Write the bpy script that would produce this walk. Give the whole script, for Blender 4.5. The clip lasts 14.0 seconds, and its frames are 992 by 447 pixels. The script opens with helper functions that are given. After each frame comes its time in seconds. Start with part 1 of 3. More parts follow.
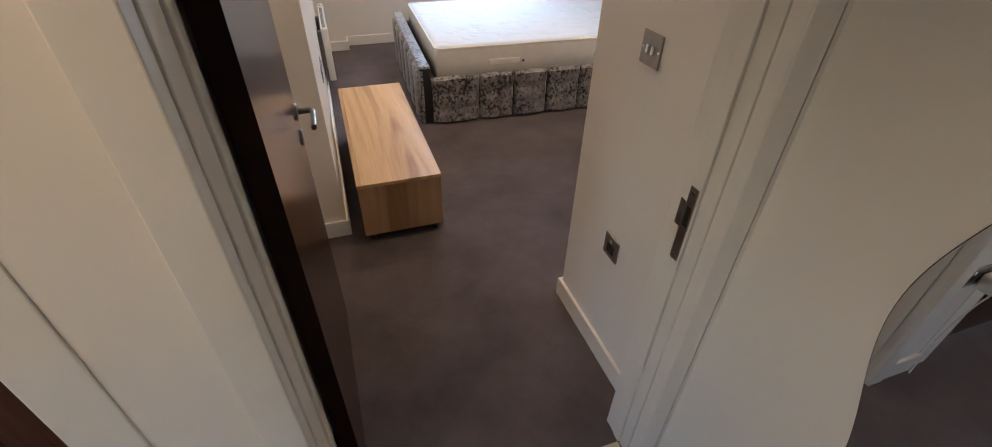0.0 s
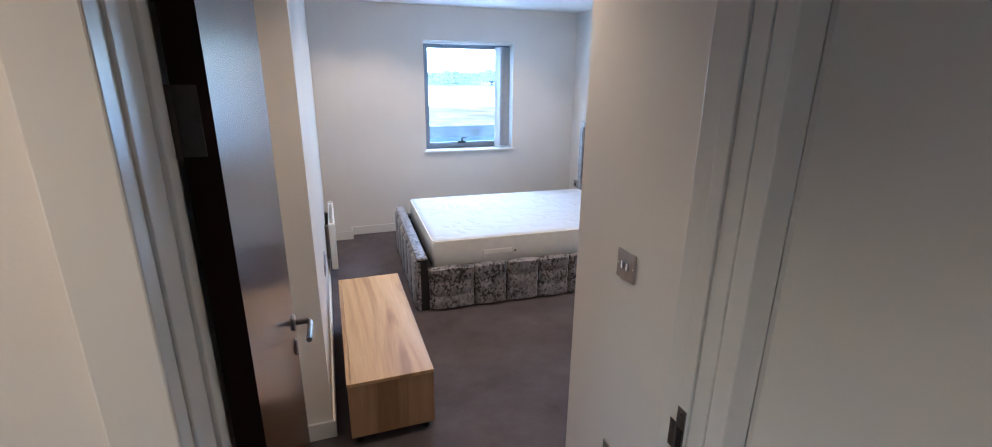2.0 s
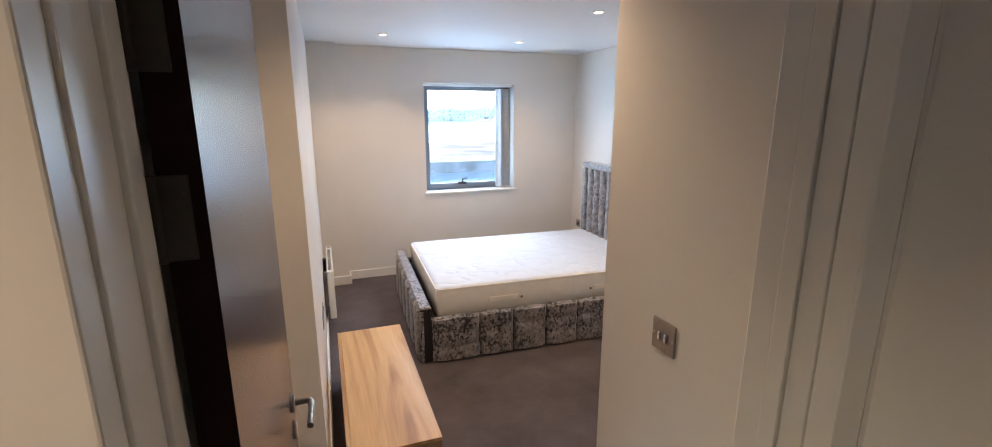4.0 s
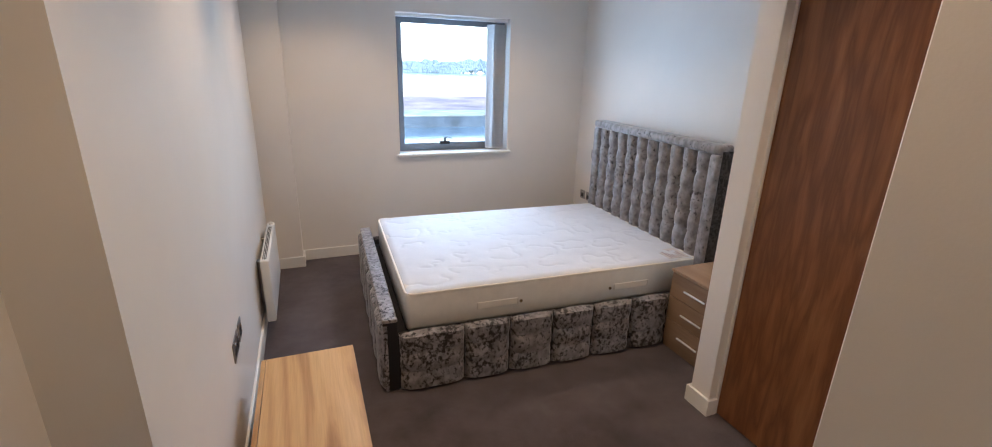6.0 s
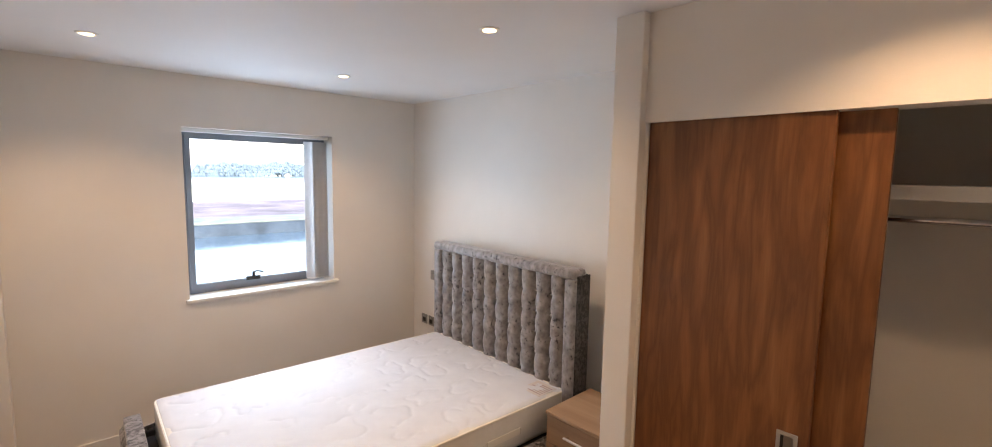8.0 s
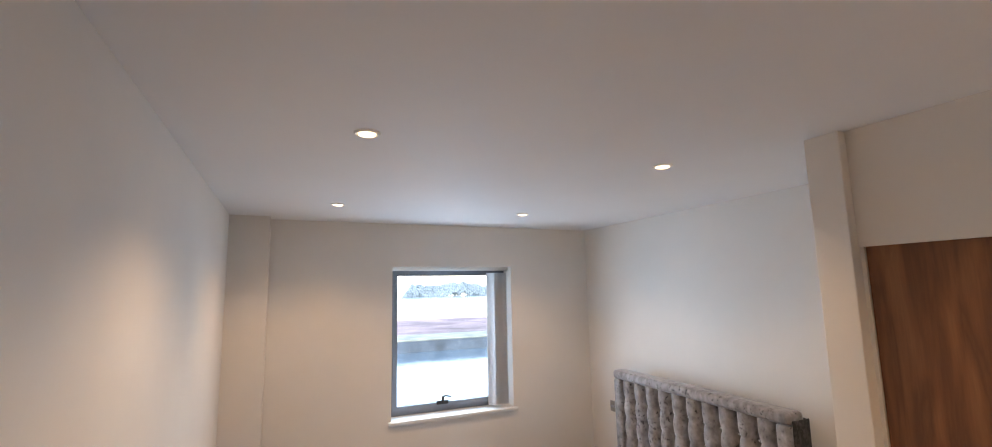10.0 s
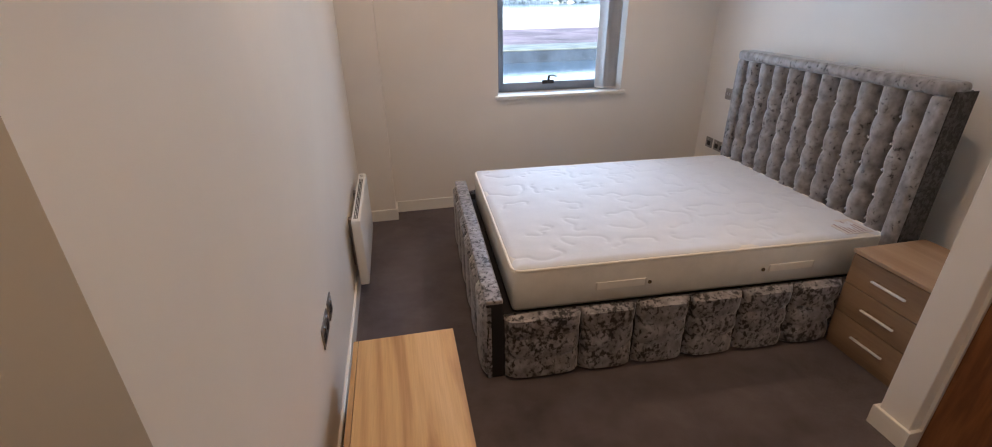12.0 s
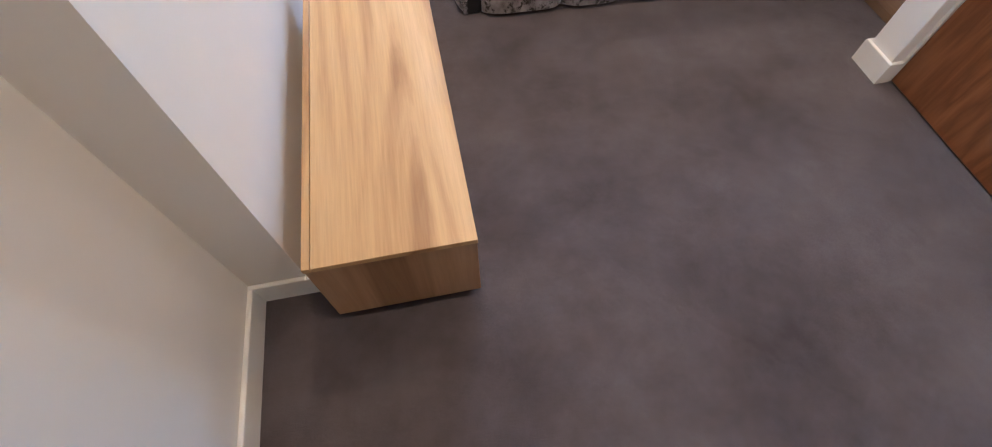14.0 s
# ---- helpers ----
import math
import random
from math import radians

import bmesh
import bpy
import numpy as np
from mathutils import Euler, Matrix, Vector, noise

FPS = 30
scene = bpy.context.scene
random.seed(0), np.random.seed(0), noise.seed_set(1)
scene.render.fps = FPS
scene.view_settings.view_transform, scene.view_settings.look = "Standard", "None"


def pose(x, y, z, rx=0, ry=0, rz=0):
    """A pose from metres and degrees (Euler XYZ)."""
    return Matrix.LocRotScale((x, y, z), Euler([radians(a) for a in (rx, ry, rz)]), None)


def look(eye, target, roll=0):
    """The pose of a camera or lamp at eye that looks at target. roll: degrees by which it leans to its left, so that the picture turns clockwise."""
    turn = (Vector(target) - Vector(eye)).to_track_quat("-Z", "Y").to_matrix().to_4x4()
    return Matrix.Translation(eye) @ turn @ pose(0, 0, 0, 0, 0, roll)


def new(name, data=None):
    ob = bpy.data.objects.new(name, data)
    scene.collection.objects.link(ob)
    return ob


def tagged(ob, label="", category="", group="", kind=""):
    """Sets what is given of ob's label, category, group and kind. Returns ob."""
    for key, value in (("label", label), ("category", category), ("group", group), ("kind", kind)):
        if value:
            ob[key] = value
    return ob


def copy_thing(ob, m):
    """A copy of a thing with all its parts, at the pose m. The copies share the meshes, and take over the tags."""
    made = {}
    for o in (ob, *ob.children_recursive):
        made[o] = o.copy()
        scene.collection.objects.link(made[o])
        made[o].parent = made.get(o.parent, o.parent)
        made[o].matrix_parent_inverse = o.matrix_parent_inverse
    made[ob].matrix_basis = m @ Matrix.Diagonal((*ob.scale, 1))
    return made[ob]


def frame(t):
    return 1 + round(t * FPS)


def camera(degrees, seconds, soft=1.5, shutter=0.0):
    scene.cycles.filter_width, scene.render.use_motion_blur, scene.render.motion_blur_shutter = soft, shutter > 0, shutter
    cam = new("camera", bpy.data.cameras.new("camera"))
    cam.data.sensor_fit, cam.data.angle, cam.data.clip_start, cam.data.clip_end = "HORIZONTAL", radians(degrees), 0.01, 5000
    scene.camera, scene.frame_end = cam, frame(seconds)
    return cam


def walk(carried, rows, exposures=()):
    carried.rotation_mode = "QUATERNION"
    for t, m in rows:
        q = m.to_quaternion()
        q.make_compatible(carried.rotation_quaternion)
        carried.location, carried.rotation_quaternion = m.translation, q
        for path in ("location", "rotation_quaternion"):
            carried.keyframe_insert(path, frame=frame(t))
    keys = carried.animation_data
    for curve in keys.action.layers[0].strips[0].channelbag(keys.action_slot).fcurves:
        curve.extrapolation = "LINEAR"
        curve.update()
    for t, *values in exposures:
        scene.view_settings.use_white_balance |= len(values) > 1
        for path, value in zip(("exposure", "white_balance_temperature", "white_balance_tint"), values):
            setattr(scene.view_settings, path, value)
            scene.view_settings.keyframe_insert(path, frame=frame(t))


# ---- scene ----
cam = camera(92.4, 14.0, soft=1.0)
PATH = [
    (0, (-0.098, -0.024, 1.577), (0.429, 1.475, 0.361), 1.3),
    (0.5, (-0.091, -0.038, 1.483), (0.36, 1.258, 0.027), 1.4),
    (1, (-0.088, -0.039, 1.483), (0.36, 1.239, 0.011), 1.3),
    (1.5, (-0.075, -0.033, 1.569), (0.468, 1.521, 0.432), 1.1),
    (2, (-0.077, -0.032, 1.702), (0.556, 1.773, 1.116), 0.5),
    (2.5, (-0.091, -0.034, 1.798), (0.569, 1.843, 1.586), -0.0),
    (3, (-0.104, -0.032, 1.844), (0.566, 1.852, 1.792), -0.6),
    (3.5, (-0.13, 0.008, 1.809), (0.544, 1.881, 1.612), -0.7),
    (3.7, (-0.124, 0.041, 1.781), (0.55, 1.894, 1.448), -0.5),
    (5.8, (0.171, 0.966, 1.692), (0.777, 2.763, 1.055), 1.1),
    (6, (0.181, 1.054, 1.659), (0.893, 2.817, 1.038), 1.6),
    (6.5, (0.267, 1.31, 1.689), (1.154, 2.986, 1.053), 1.5),
    (7, (0.325, 1.428, 1.675), (1.397, 2.994, 1.043), 1.5),
    (7.5, (0.303, 1.527, 1.726), (1.603, 2.964, 1.23), 1.6),
    (8, (0.287, 1.54, 1.803), (1.652, 2.987, 1.595), 1.0),
    (8.2, (0.279, 1.532, 1.83), (1.658, 2.979, 1.747), 1.1),
    (10.3, (0.153, 1.515, 1.893), (0.774, 3.395, 2.174), -1.0),
    (10.5, (0.133, 1.514, 1.894), (0.642, 3.434, 2.125), -0.9),
    (11, (0.138, 1.54, 1.836), (0.575, 3.49, 1.748), -0.8),
    (11.5, (0.17, 1.546, 1.727), (0.563, 3.455, 1.277), -0.6),
    (12, (0.172, 1.559, 1.61), (0.526, 3.331, 0.751), -0.9),
    (12.5, (0.179, 1.546, 1.492), (0.476, 3.064, 0.224), -0.6),
    (13, (0.198, 1.47, 1.393), (0.43, 2.749, -0.127), 1.0),
    (13.5, (0.205, 1.429, 1.332), (0.411, 2.5, -0.345), 2.6),
    (14, (0.249, 1.424, 1.329), (0.436, 2.411, -0.401), -0.6),
]
EXPOSURES = [(0, 3.15, 5600, 10), (0.5, 3.75, 5500, 10), (1.0, 3.8, 5400, 10), (1.5, 3.6, 4950, 10), (2.0, 3.3, 4800, 10), (2.5, 3.3, 5100, 10), (3.0, 3.3, 5700, 11), (3.5, 3.3, 5800, 12), (6.0, 2.9, 5650, 13),
             (6.5, 2.8, 5700, 14), (7.0, 2.95, 5800, 14), (7.5, 3.0, 6450, 16), (8.0, 3.0, 6800, 18), (10.5, 2.7, 6500, 17), (11.5, 2.5, 6350, 17), (12.5, 2.75, 5950, 17), (13.2, 3.5, 5900, 17), (13.6, 3.6, 5300, 13), (14.0, 3.75, 4900, 10)]
walk(cam, [(t, look(eye, target, roll)) for t, eye, target, roll in PATH], EXPOSURES)

# ---- world, daylight, lamps ----
world = bpy.data.worlds.new("overcast_sky")
scene.world = world
world.use_nodes = True
wn, wl = world.node_tree.nodes, world.node_tree.links
sky = wn.new("ShaderNodeTexSky")
sky.sky_type = "NISHITA"
sky.sun_disc = False
sky.sun_elevation, sky.sun_rotation = radians(38), radians(200)
sky.dust_density, sky.air_density = 0.6, 1.2
wl.new(sky.outputs["Color"], wn["Background"].inputs["Color"])
wn["Background"].inputs["Strength"].default_value = 0.12

sun_data = bpy.data.lights.new("sun", "SUN")
sun_data.energy, sun_data.angle, sun_data.color = 0.8, radians(12), (1.0, 0.95, 0.88)
sun = new("sun", sun_data)
sun.matrix_world = pose(0, 0, 30, 52, 0, -20)

CEIL = 2.424
SPOTS = [(0.41, 1.70), (1.64, 1.66), (0.423, 3.115), (1.72, 3.122), (0.462, 4.531), (1.742, 4.561)]
HALL_SPOTS = [(-0.84, -0.02)]
SPOT_W, HALL_W, DAY_W = 5.9, 7.6, 70.0


def lamp_spot(x, y, watts, cone=130, color=(1.0, 0.67, 0.38)):
    data = bpy.data.lights.new("downlight_beam", "SPOT")
    data.energy, data.color = watts, color
    data.spot_size, data.spot_blend, data.shadow_soft_size = radians(cone), 0.7, 0.03
    ob = new("downlight_beam", data)
    ob.matrix_world = pose(x, y, CEIL - 0.012)
    return ob


for sx, sy in SPOTS:
    lamp_spot(sx, sy, SPOT_W * (0.78 if (sx, sy) == SPOTS[1] else 1.0))
for sx, sy in HALL_SPOTS:
    lamp_spot(sx, sy, HALL_W, 132, (1.0, 0.66, 0.36))
# added lamps beyond the window: brighter upper sky over the dock, low side fill
for name, wide, high, power, eye, aim in (("window_skylight", 5.5, 3.0, DAY_W, (2.1, 9.8, 4.9), (1.0, 4.8, 1.0)),
                                         ("window_side_fill", 5.0, 4.5, DAY_W * 0.6, (-3.6, 9.6, 1.5), (1.5, 5.3, 1.5))):
    day = bpy.data.lights.new(name, "AREA")
    day.shape, day.size, day.size_y = "RECTANGLE", wide, high
    day.energy, day.color = power, (0.56, 0.78, 1.0)
    new(name, day).matrix_world = look(eye, aim)

# daylight thrown level and upwards off the dock, standing in the window opening
portal = bpy.data.lights.new("window_daylight", "AREA")
portal.shape, portal.size, portal.size_y = "RECTANGLE", 0.74, 1.02
portal.energy, portal.color = 1.6, (0.56, 0.78, 1.0)
new("window_daylight", portal).matrix_world = look((1.37, 5.43, 1.50), (1.30, 4.43, 1.55))

# ---- materials ----
def nodes_of(name):
    m = bpy.data.materials.new(name)
    m.use_nodes = True
    return m, m.node_tree.nodes, m.node_tree.links, m.node_tree.nodes["Principled BSDF"]


def ramp(n, stops):
    r = n.new("ShaderNodeValToRGB")
    while len(r.color_ramp.elements) < len(stops):
        r.color_ramp.elements.new(0.5)
    for e, (p, c) in zip(r.color_ramp.elements, stops):
        e.position, e.color = p, (*c, 1)
    return r


def coords(n, l, scale=(1, 1, 1), turn=(0, 0, 0), random_shift=False):
    tc, mp = n.new("ShaderNodeTexCoord"), n.new("ShaderNodeMapping")
    mp.inputs["Scale"].default_value = scale
    mp.inputs["Rotation"].default_value = turn
    l.new(tc.outputs["Object"], mp.inputs["Vector"])
    if random_shift:
        info, mul = n.new("ShaderNodeObjectInfo"), n.new("ShaderNodeMath")
        mul.operation, mul.inputs[1].default_value = "MULTIPLY", 37.0
        l.new(info.outputs["Random"], mul.inputs[0])
        l.new(mul.outputs[0], mp.inputs["Location"])
    return mp.outputs["Vector"]


def noise_tex(n, l, vec, scale, detail=4.0, rough=0.55, distort=0.0):
    t = n.new("ShaderNodeTexNoise")
    t.inputs["Scale"].default_value, t.inputs["Detail"].default_value = scale, detail
    t.inputs["Roughness"].default_value, t.inputs["Distortion"].default_value = rough, distort
    l.new(vec, t.inputs["Vector"])
    return t


def bump_on(n, l, p, height, strength, distance):
    b = n.new("ShaderNodeBump")
    b.inputs["Strength"].default_value, b.inputs["Distance"].default_value = strength, distance
    l.new(height, b.inputs["Height"])
    l.new(b.outputs["Normal"], p.inputs["Normal"])
    return b


def plain(name, color, rough=0.5, metal=0.0, vary=0.06, scale=6.0, grain=120.0, relief=0.0004):
    """A painted, moulded or metal surface: faint blotches, fine grain."""
    m, n, l, p = nodes_of(name)
    v = coords(n, l)
    big = noise_tex(n, l, v, scale)
    lo = tuple(c * (1 - vary) for c in color)
    hi = tuple(min(1, c * (1 + vary)) for c in color)
    r = ramp(n, [(0.3, lo), (0.7, hi)])
    l.new(big.outputs["Fac"], r.inputs["Fac"])
    l.new(r.outputs["Color"], p.inputs["Base Color"])
    p.inputs["Roughness"].default_value, p.inputs["Metallic"].default_value = rough, metal
    fine = noise_tex(n, l, v, grain, 3.0)
    bump_on(n, l, p, fine.outputs["Fac"], 0.35, relief)
    return m


def wood(name, dark, mid, light, grain, rough=0.42, band=1.0, bold=1.0, long_=0.35, rings=3.2):
    """Veneer: long figure along the axis named by grain, fine pores, broad tonal bands."""
    m, n, l, p = nodes_of(name)
    cross = 5.0 * band
    sc = [cross, cross, cross]
    sc["xyz".index(grain)] = long_
    v = coords(n, l, sc, random_shift=True)
    fig = noise_tex(n, l, v, 1.6, 5.0, 0.5, 1.1 * bold)
    fine_sc = [90.0, 90.0, 90.0]
    fine_sc["xyz".index(grain)] = 3.0
    fine = noise_tex(n, l, coords(n, l, fine_sc), 2.0, 4.0, 0.6)
    ring = n.new("ShaderNodeMath")
    ring.operation, ring.inputs[1].default_value = "MULTIPLY", rings
    l.new(fig.outputs["Fac"], ring.inputs[0])
    fr = n.new("ShaderNodeMath")
    fr.operation, fr.inputs[1].default_value = "PINGPONG", 1.0
    l.new(ring.outputs[0], fr.inputs[0])
    r = ramp(n, [(0.0, dark), (0.45, mid), (1.0, light)])
    l.new(fr.outputs[0], r.inputs["Fac"])
    mix = n.new("ShaderNodeMix")
    mix.data_type, mix.blend_type = "RGBA", "MULTIPLY"
    mix.inputs["Factor"].default_value = 0.32
    fr2 = ramp(n, [(0.3, (0.62, 0.58, 0.55)), (0.62, (1, 1, 1))])
    l.new(fine.outputs["Fac"], fr2.inputs["Fac"])
    l.new(r.outputs["Color"], mix.inputs[6])
    l.new(fr2.outputs["Color"], mix.inputs[7])
    l.new(mix.outputs[2], p.inputs["Base Color"])
    p.inputs["Roughness"].default_value = rough
    bump_on(n, l, p, fine.outputs["Fac"], 0.25, 0.0004)
    return m


def velvet_mat(name, tone=1.0, flecks=0.47, size=62.0):
    """Crushed velvet: silver pile, clouded, broken by crisp dark crush marks that gather in patches."""
    m, n, l, p = nodes_of(name)
    v = coords(n, l, (1.0, 1.0, 0.8), random_shift=True)
    a = noise_tex(n, l, v, size, 3.0, 0.6, 0.3)
    b = noise_tex(n, l, v, 9.0, 3.0, 0.55)
    c = noise_tex(n, l, v, 26.0, 2.0, 0.5)
    add = n.new("ShaderNodeMath")
    add.operation, add.inputs[1].default_value = "MULTIPLY_ADD", 0.45
    l.new(b.outputs["Fac"], add.inputs[0])
    l.new(a.outputs["Fac"], add.inputs[2])
    pile = ramp(n, [(0.3, tuple(tone * k for k in (0.19, 0.176, 0.174))), (0.55, tuple(tone * k for k in (0.31, 0.29, 0.288))), (0.75, tuple(tone * k for k in (0.42, 0.40, 0.40)))])
    l.new(c.outputs["Fac"], pile.inputs["Fac"])
    marks = ramp(n, [(flecks + 0.15, (0.10, 0.09, 0.09)), (flecks + 0.28, (1.0, 1.0, 1.0))])
    l.new(add.outputs[0], marks.inputs["Fac"])
    mix = n.new("ShaderNodeMix")
    mix.data_type, mix.blend_type = "RGBA", "MULTIPLY"
    mix.inputs["Factor"].default_value = 1.0
    l.new(pile.outputs["Color"], mix.inputs[6])
    l.new(marks.outputs["Color"], mix.inputs[7])
    l.new(mix.outputs[2], p.inputs["Base Color"])
    p.inputs["Roughness"].default_value = 0.5
    p.inputs["Sheen Weight"].default_value, p.inputs["Sheen Roughness"].default_value = 0.5, 0.35
    p.inputs["Specular IOR Level"].default_value = 0.4
    bump_on(n, l, p, add.outputs[0], 0.5, 0.003)
    return m


def carpet_mat():
    m, n, l, p = nodes_of("carpet")
    v = coords(n, l)
    fine = noise_tex(n, l, v, 420.0, 3.0, 0.7)
    tuft = noise_tex(n, l, v, 60.0, 4.0, 0.6)
    sweep = noise_tex(n, l, v, 2.2, 8.0, 0.68, 0.0)
    patch = n.new("ShaderNodeTexVoronoi")
    patch.inputs["Scale"].default_value = 1.1
    warp = n.new("ShaderNodeMix")
    warp.data_type = "RGBA"
    warp.inputs["Factor"].default_value = 0.25
    l.new(v, warp.inputs[6])
    l.new(sweep.outputs["Color"], warp.inputs[7])
    l.new(warp.outputs[2], patch.inputs["Vector"])
    s1 = n.new("ShaderNodeMath")
    s1.operation, s1.inputs[1].default_value = "MULTIPLY_ADD", 0.16
    l.new(patch.outputs["Color"], s1.inputs[0])
    l.new(sweep.outputs["Fac"], s1.inputs[2])
    s2 = n.new("ShaderNodeMath")
    s2.operation, s2.inputs[1].default_value = "MULTIPLY_ADD", 0.3
    l.new(fine.outputs["Fac"], s2.inputs[0])
    l.new(s1.outputs[0], s2.inputs[2])
    r = ramp(n, [(0.48, (0.058, 0.046, 0.047)), (0.70, (0.098, 0.080, 0.083)), (0.94, (0.142, 0.120, 0.124))])
    l.new(s2.outputs[0], r.inputs["Fac"])
    l.new(r.outputs["Color"], p.inputs["Base Color"])
    p.inputs["Roughness"].default_value = 0.95
    p.inputs["Specular IOR Level"].default_value = 0.1
    p.inputs["Sheen Weight"].default_value, p.inputs["Sheen Roughness"].default_value = 0.15, 0.5
    b = bump_on(n, l, p, fine.outputs["Fac"], 0.7, 0.003)
    b2 = n.new("ShaderNodeBump")
    b2.inputs["Strength"].default_value, b2.inputs["Distance"].default_value = 0.4, 0.006
    l.new(tuft.outputs["Fac"], b2.inputs["Height"])
    l.new(b2.outputs["Normal"], b.inputs["Normal"])
    return m


def mattress_mat():
    """White knit ticking; the stitched quilting is in the mesh."""
    m, n, l, p = nodes_of("mattress_ticking")
    v = coords(n, l)
    knit = noise_tex(n, l, v, 260.0, 2.0)
    soft = noise_tex(n, l, v, 9.0, 3.0)
    col = ramp(n, [(0.3, (0.57, 0.585, 0.61)), (0.7, (0.615, 0.63, 0.65))])
    l.new(soft.outputs["Fac"], col.inputs["Fac"])
    l.new(col.outputs["Color"], p.inputs["Base Color"])
    p.inputs["Roughness"].default_value = 0.75
    p.inputs["Sheen Weight"].default_value = 0.2
    bump_on(n, l, p, knit.outputs["Fac"], 0.4, 0.0008)
    return m


def glass_mat(name):
    m, n, l, p = nodes_of(name)
    p.inputs["Base Color"].default_value = (0.96, 0.98, 0.98, 1)
    p.inputs["Transmission Weight"].default_value = 1.0
    p.inputs["Roughness"].default_value, p.inputs["IOR"].default_value = 0.0, 1.1
    return m


def glow_mat(name, color, strength):
    m, n, l, p = nodes_of(name)
    p.inputs["Emission Color"].default_value = (*color, 1)
    p.inputs["Emission Strength"].default_value = strength
    return m


def water_mat():
    m, n, l, p = nodes_of("dock_water")
    v = coords(n, l, (1, 0.35, 1))
    w = noise_tex(n, l, v, 0.9, 4.0, 0.6)
    p.inputs["Base Color"].default_value = (0.10, 0.15, 0.18, 1)
    p.inputs["Roughness"].default_value = 0.12
    p.inputs["Specular IOR Level"].default_value = 1.0
    bump_on(n, l, p, w.outputs["Fac"], 0.2, 0.2)
    return m


PAINT = plain("wall_emulsion", (0.80, 0.76, 0.70), 0.62, vary=0.025, scale=2.0, grain=240.0, relief=0.0005)
CEILING_PAINT = plain("ceiling_emulsion", (0.86, 0.855, 0.845), 0.7, vary=0.02, scale=1.5, grain=200.0)
GLOSS_WHITE = plain("white_satinwood", (0.80, 0.775, 0.72), 0.32, vary=0.03, scale=5.0, grain=80.0, relief=0.0003)
CARPET = carpet_mat()
WALNUT_Z = wood("walnut_veneer", (0.155, 0.056, 0.018), (0.222, 0.087, 0.029), (0.285, 0.122, 0.044), "z", 0.40, 2.3, 0.35, 1.5, 4.2)
DOOR_DARK = wood("dark_walnut_door", (0.030, 0.011, 0.007), (0.055, 0.021, 0.013), (0.085, 0.035, 0.022), "z", 0.24, 1.0, 0.8)
DOOR_EDGE = plain("dark_lipping", (0.020, 0.009, 0.007), 0.75)
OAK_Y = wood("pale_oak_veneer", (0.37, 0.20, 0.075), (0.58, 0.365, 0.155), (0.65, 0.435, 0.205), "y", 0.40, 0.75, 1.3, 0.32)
# Upright oak of the bench ends, with their shade put into the colour.
OAK_END_SHADED = wood("pale_oak_end_shaded", (0.28, 0.145, 0.062), (0.40, 0.23, 0.11), (0.50, 0.31, 0.165), "z", 0.42, 0.9, 1.0)
OAK_ND = wood("beech_effect", (0.31, 0.195, 0.115), (0.37, 0.245, 0.15), (0.43, 0.295, 0.185), "y", 0.45, 1.2, 0.35)
# Beech effect again, the shade on fronts and sides put into the colour.
OAK_ND_SHADED = wood("beech_effect_shaded", (0.24, 0.15, 0.088), (0.29, 0.19, 0.115), (0.34, 0.225, 0.14), "y", 0.45, 1.2, 0.35)
VELVET = velvet_mat("crushed_velvet", 0.88, 0.455, 50.0)
VELVET_HEAD = velvet_mat("crushed_velvet_headboard", 0.86, 0.335, 52.0)
# Headboard sides face away from the window; their shade is in this colour.
VELVET_SHADED = velvet_mat("shaded_crushed_velvet", 0.2, 0.50, 56.0)
VELVET_DARK = plain("black_lining", (0.012, 0.011, 0.013), 0.85)
TICKING = mattress_mat()
PIPING = plain("cream_piping", (0.78, 0.74, 0.66), 0.7)
HINGE = plain("dull_hinge_steel", (0.060, 0.052, 0.046), 0.6, 0.2, vary=0.2, scale=25.0)
STEEL = plain("brushed_steel", (0.36, 0.34, 0.32), 0.32, 1.0, vary=0.12, scale=30.0)
SATIN_ALU = plain("satin_aluminium", (0.80, 0.79, 0.77), 0.35, 0.45, vary=0.03)
NICKEL = plain("satin_nickel", (0.50, 0.49, 0.47), 0.36, 0.6, vary=0.06)
CHROME = plain("chrome", (0.75, 0.75, 0.76), 0.14, 1.0, vary=0.03)
DARK_PLASTIC = plain("dark_plastic", (0.02, 0.018, 0.017), 0.4)
WHITE_PLASTIC = plain("white_plastic", (0.82, 0.81, 0.78), 0.35, vary=0.02)
HEATER_WHITE = plain("heater_enamel", (0.80, 0.80, 0.77), 0.28, vary=0.02)
ALU_GREY = plain("grey_window_frame", (0.22, 0.25, 0.29), 0.38, 0.2, vary=0.08)
BLIND = plain("blind_fabric", (0.60, 0.60, 0.60), 0.8, vary=0.05, scale=30.0)
bn, bl_ = BLIND.node_tree.nodes, BLIND.node_tree.links
thin, both = bn.new("ShaderNodeBsdfTranslucent"), bn.new("ShaderNodeMixShader")
thin.inputs["Color"].default_value = (0.85, 0.86, 0.87, 1)
both.inputs["Fac"].default_value = 0.22
bl_.new(bn["Principled BSDF"].outputs[0], both.inputs[1])
bl_.new(thin.outputs[0], both.inputs[2])
bl_.new(both.outputs[0], bn["Material Output"].inputs["Surface"])
GLASS = glass_mat("window_glass")
MIRROR = plain("mirror_silver", (0.72, 0.72, 0.71), 0.015, 1.0, vary=0.0, relief=0.0)
GLOW = glow_mat("lamp_face", (1.0, 0.74, 0.42), 0.55)
CRYSTAL = plain("cut_crystal", (0.85, 0.86, 0.9), 0.08, 0.9, vary=0.02)
WATER = water_mat()
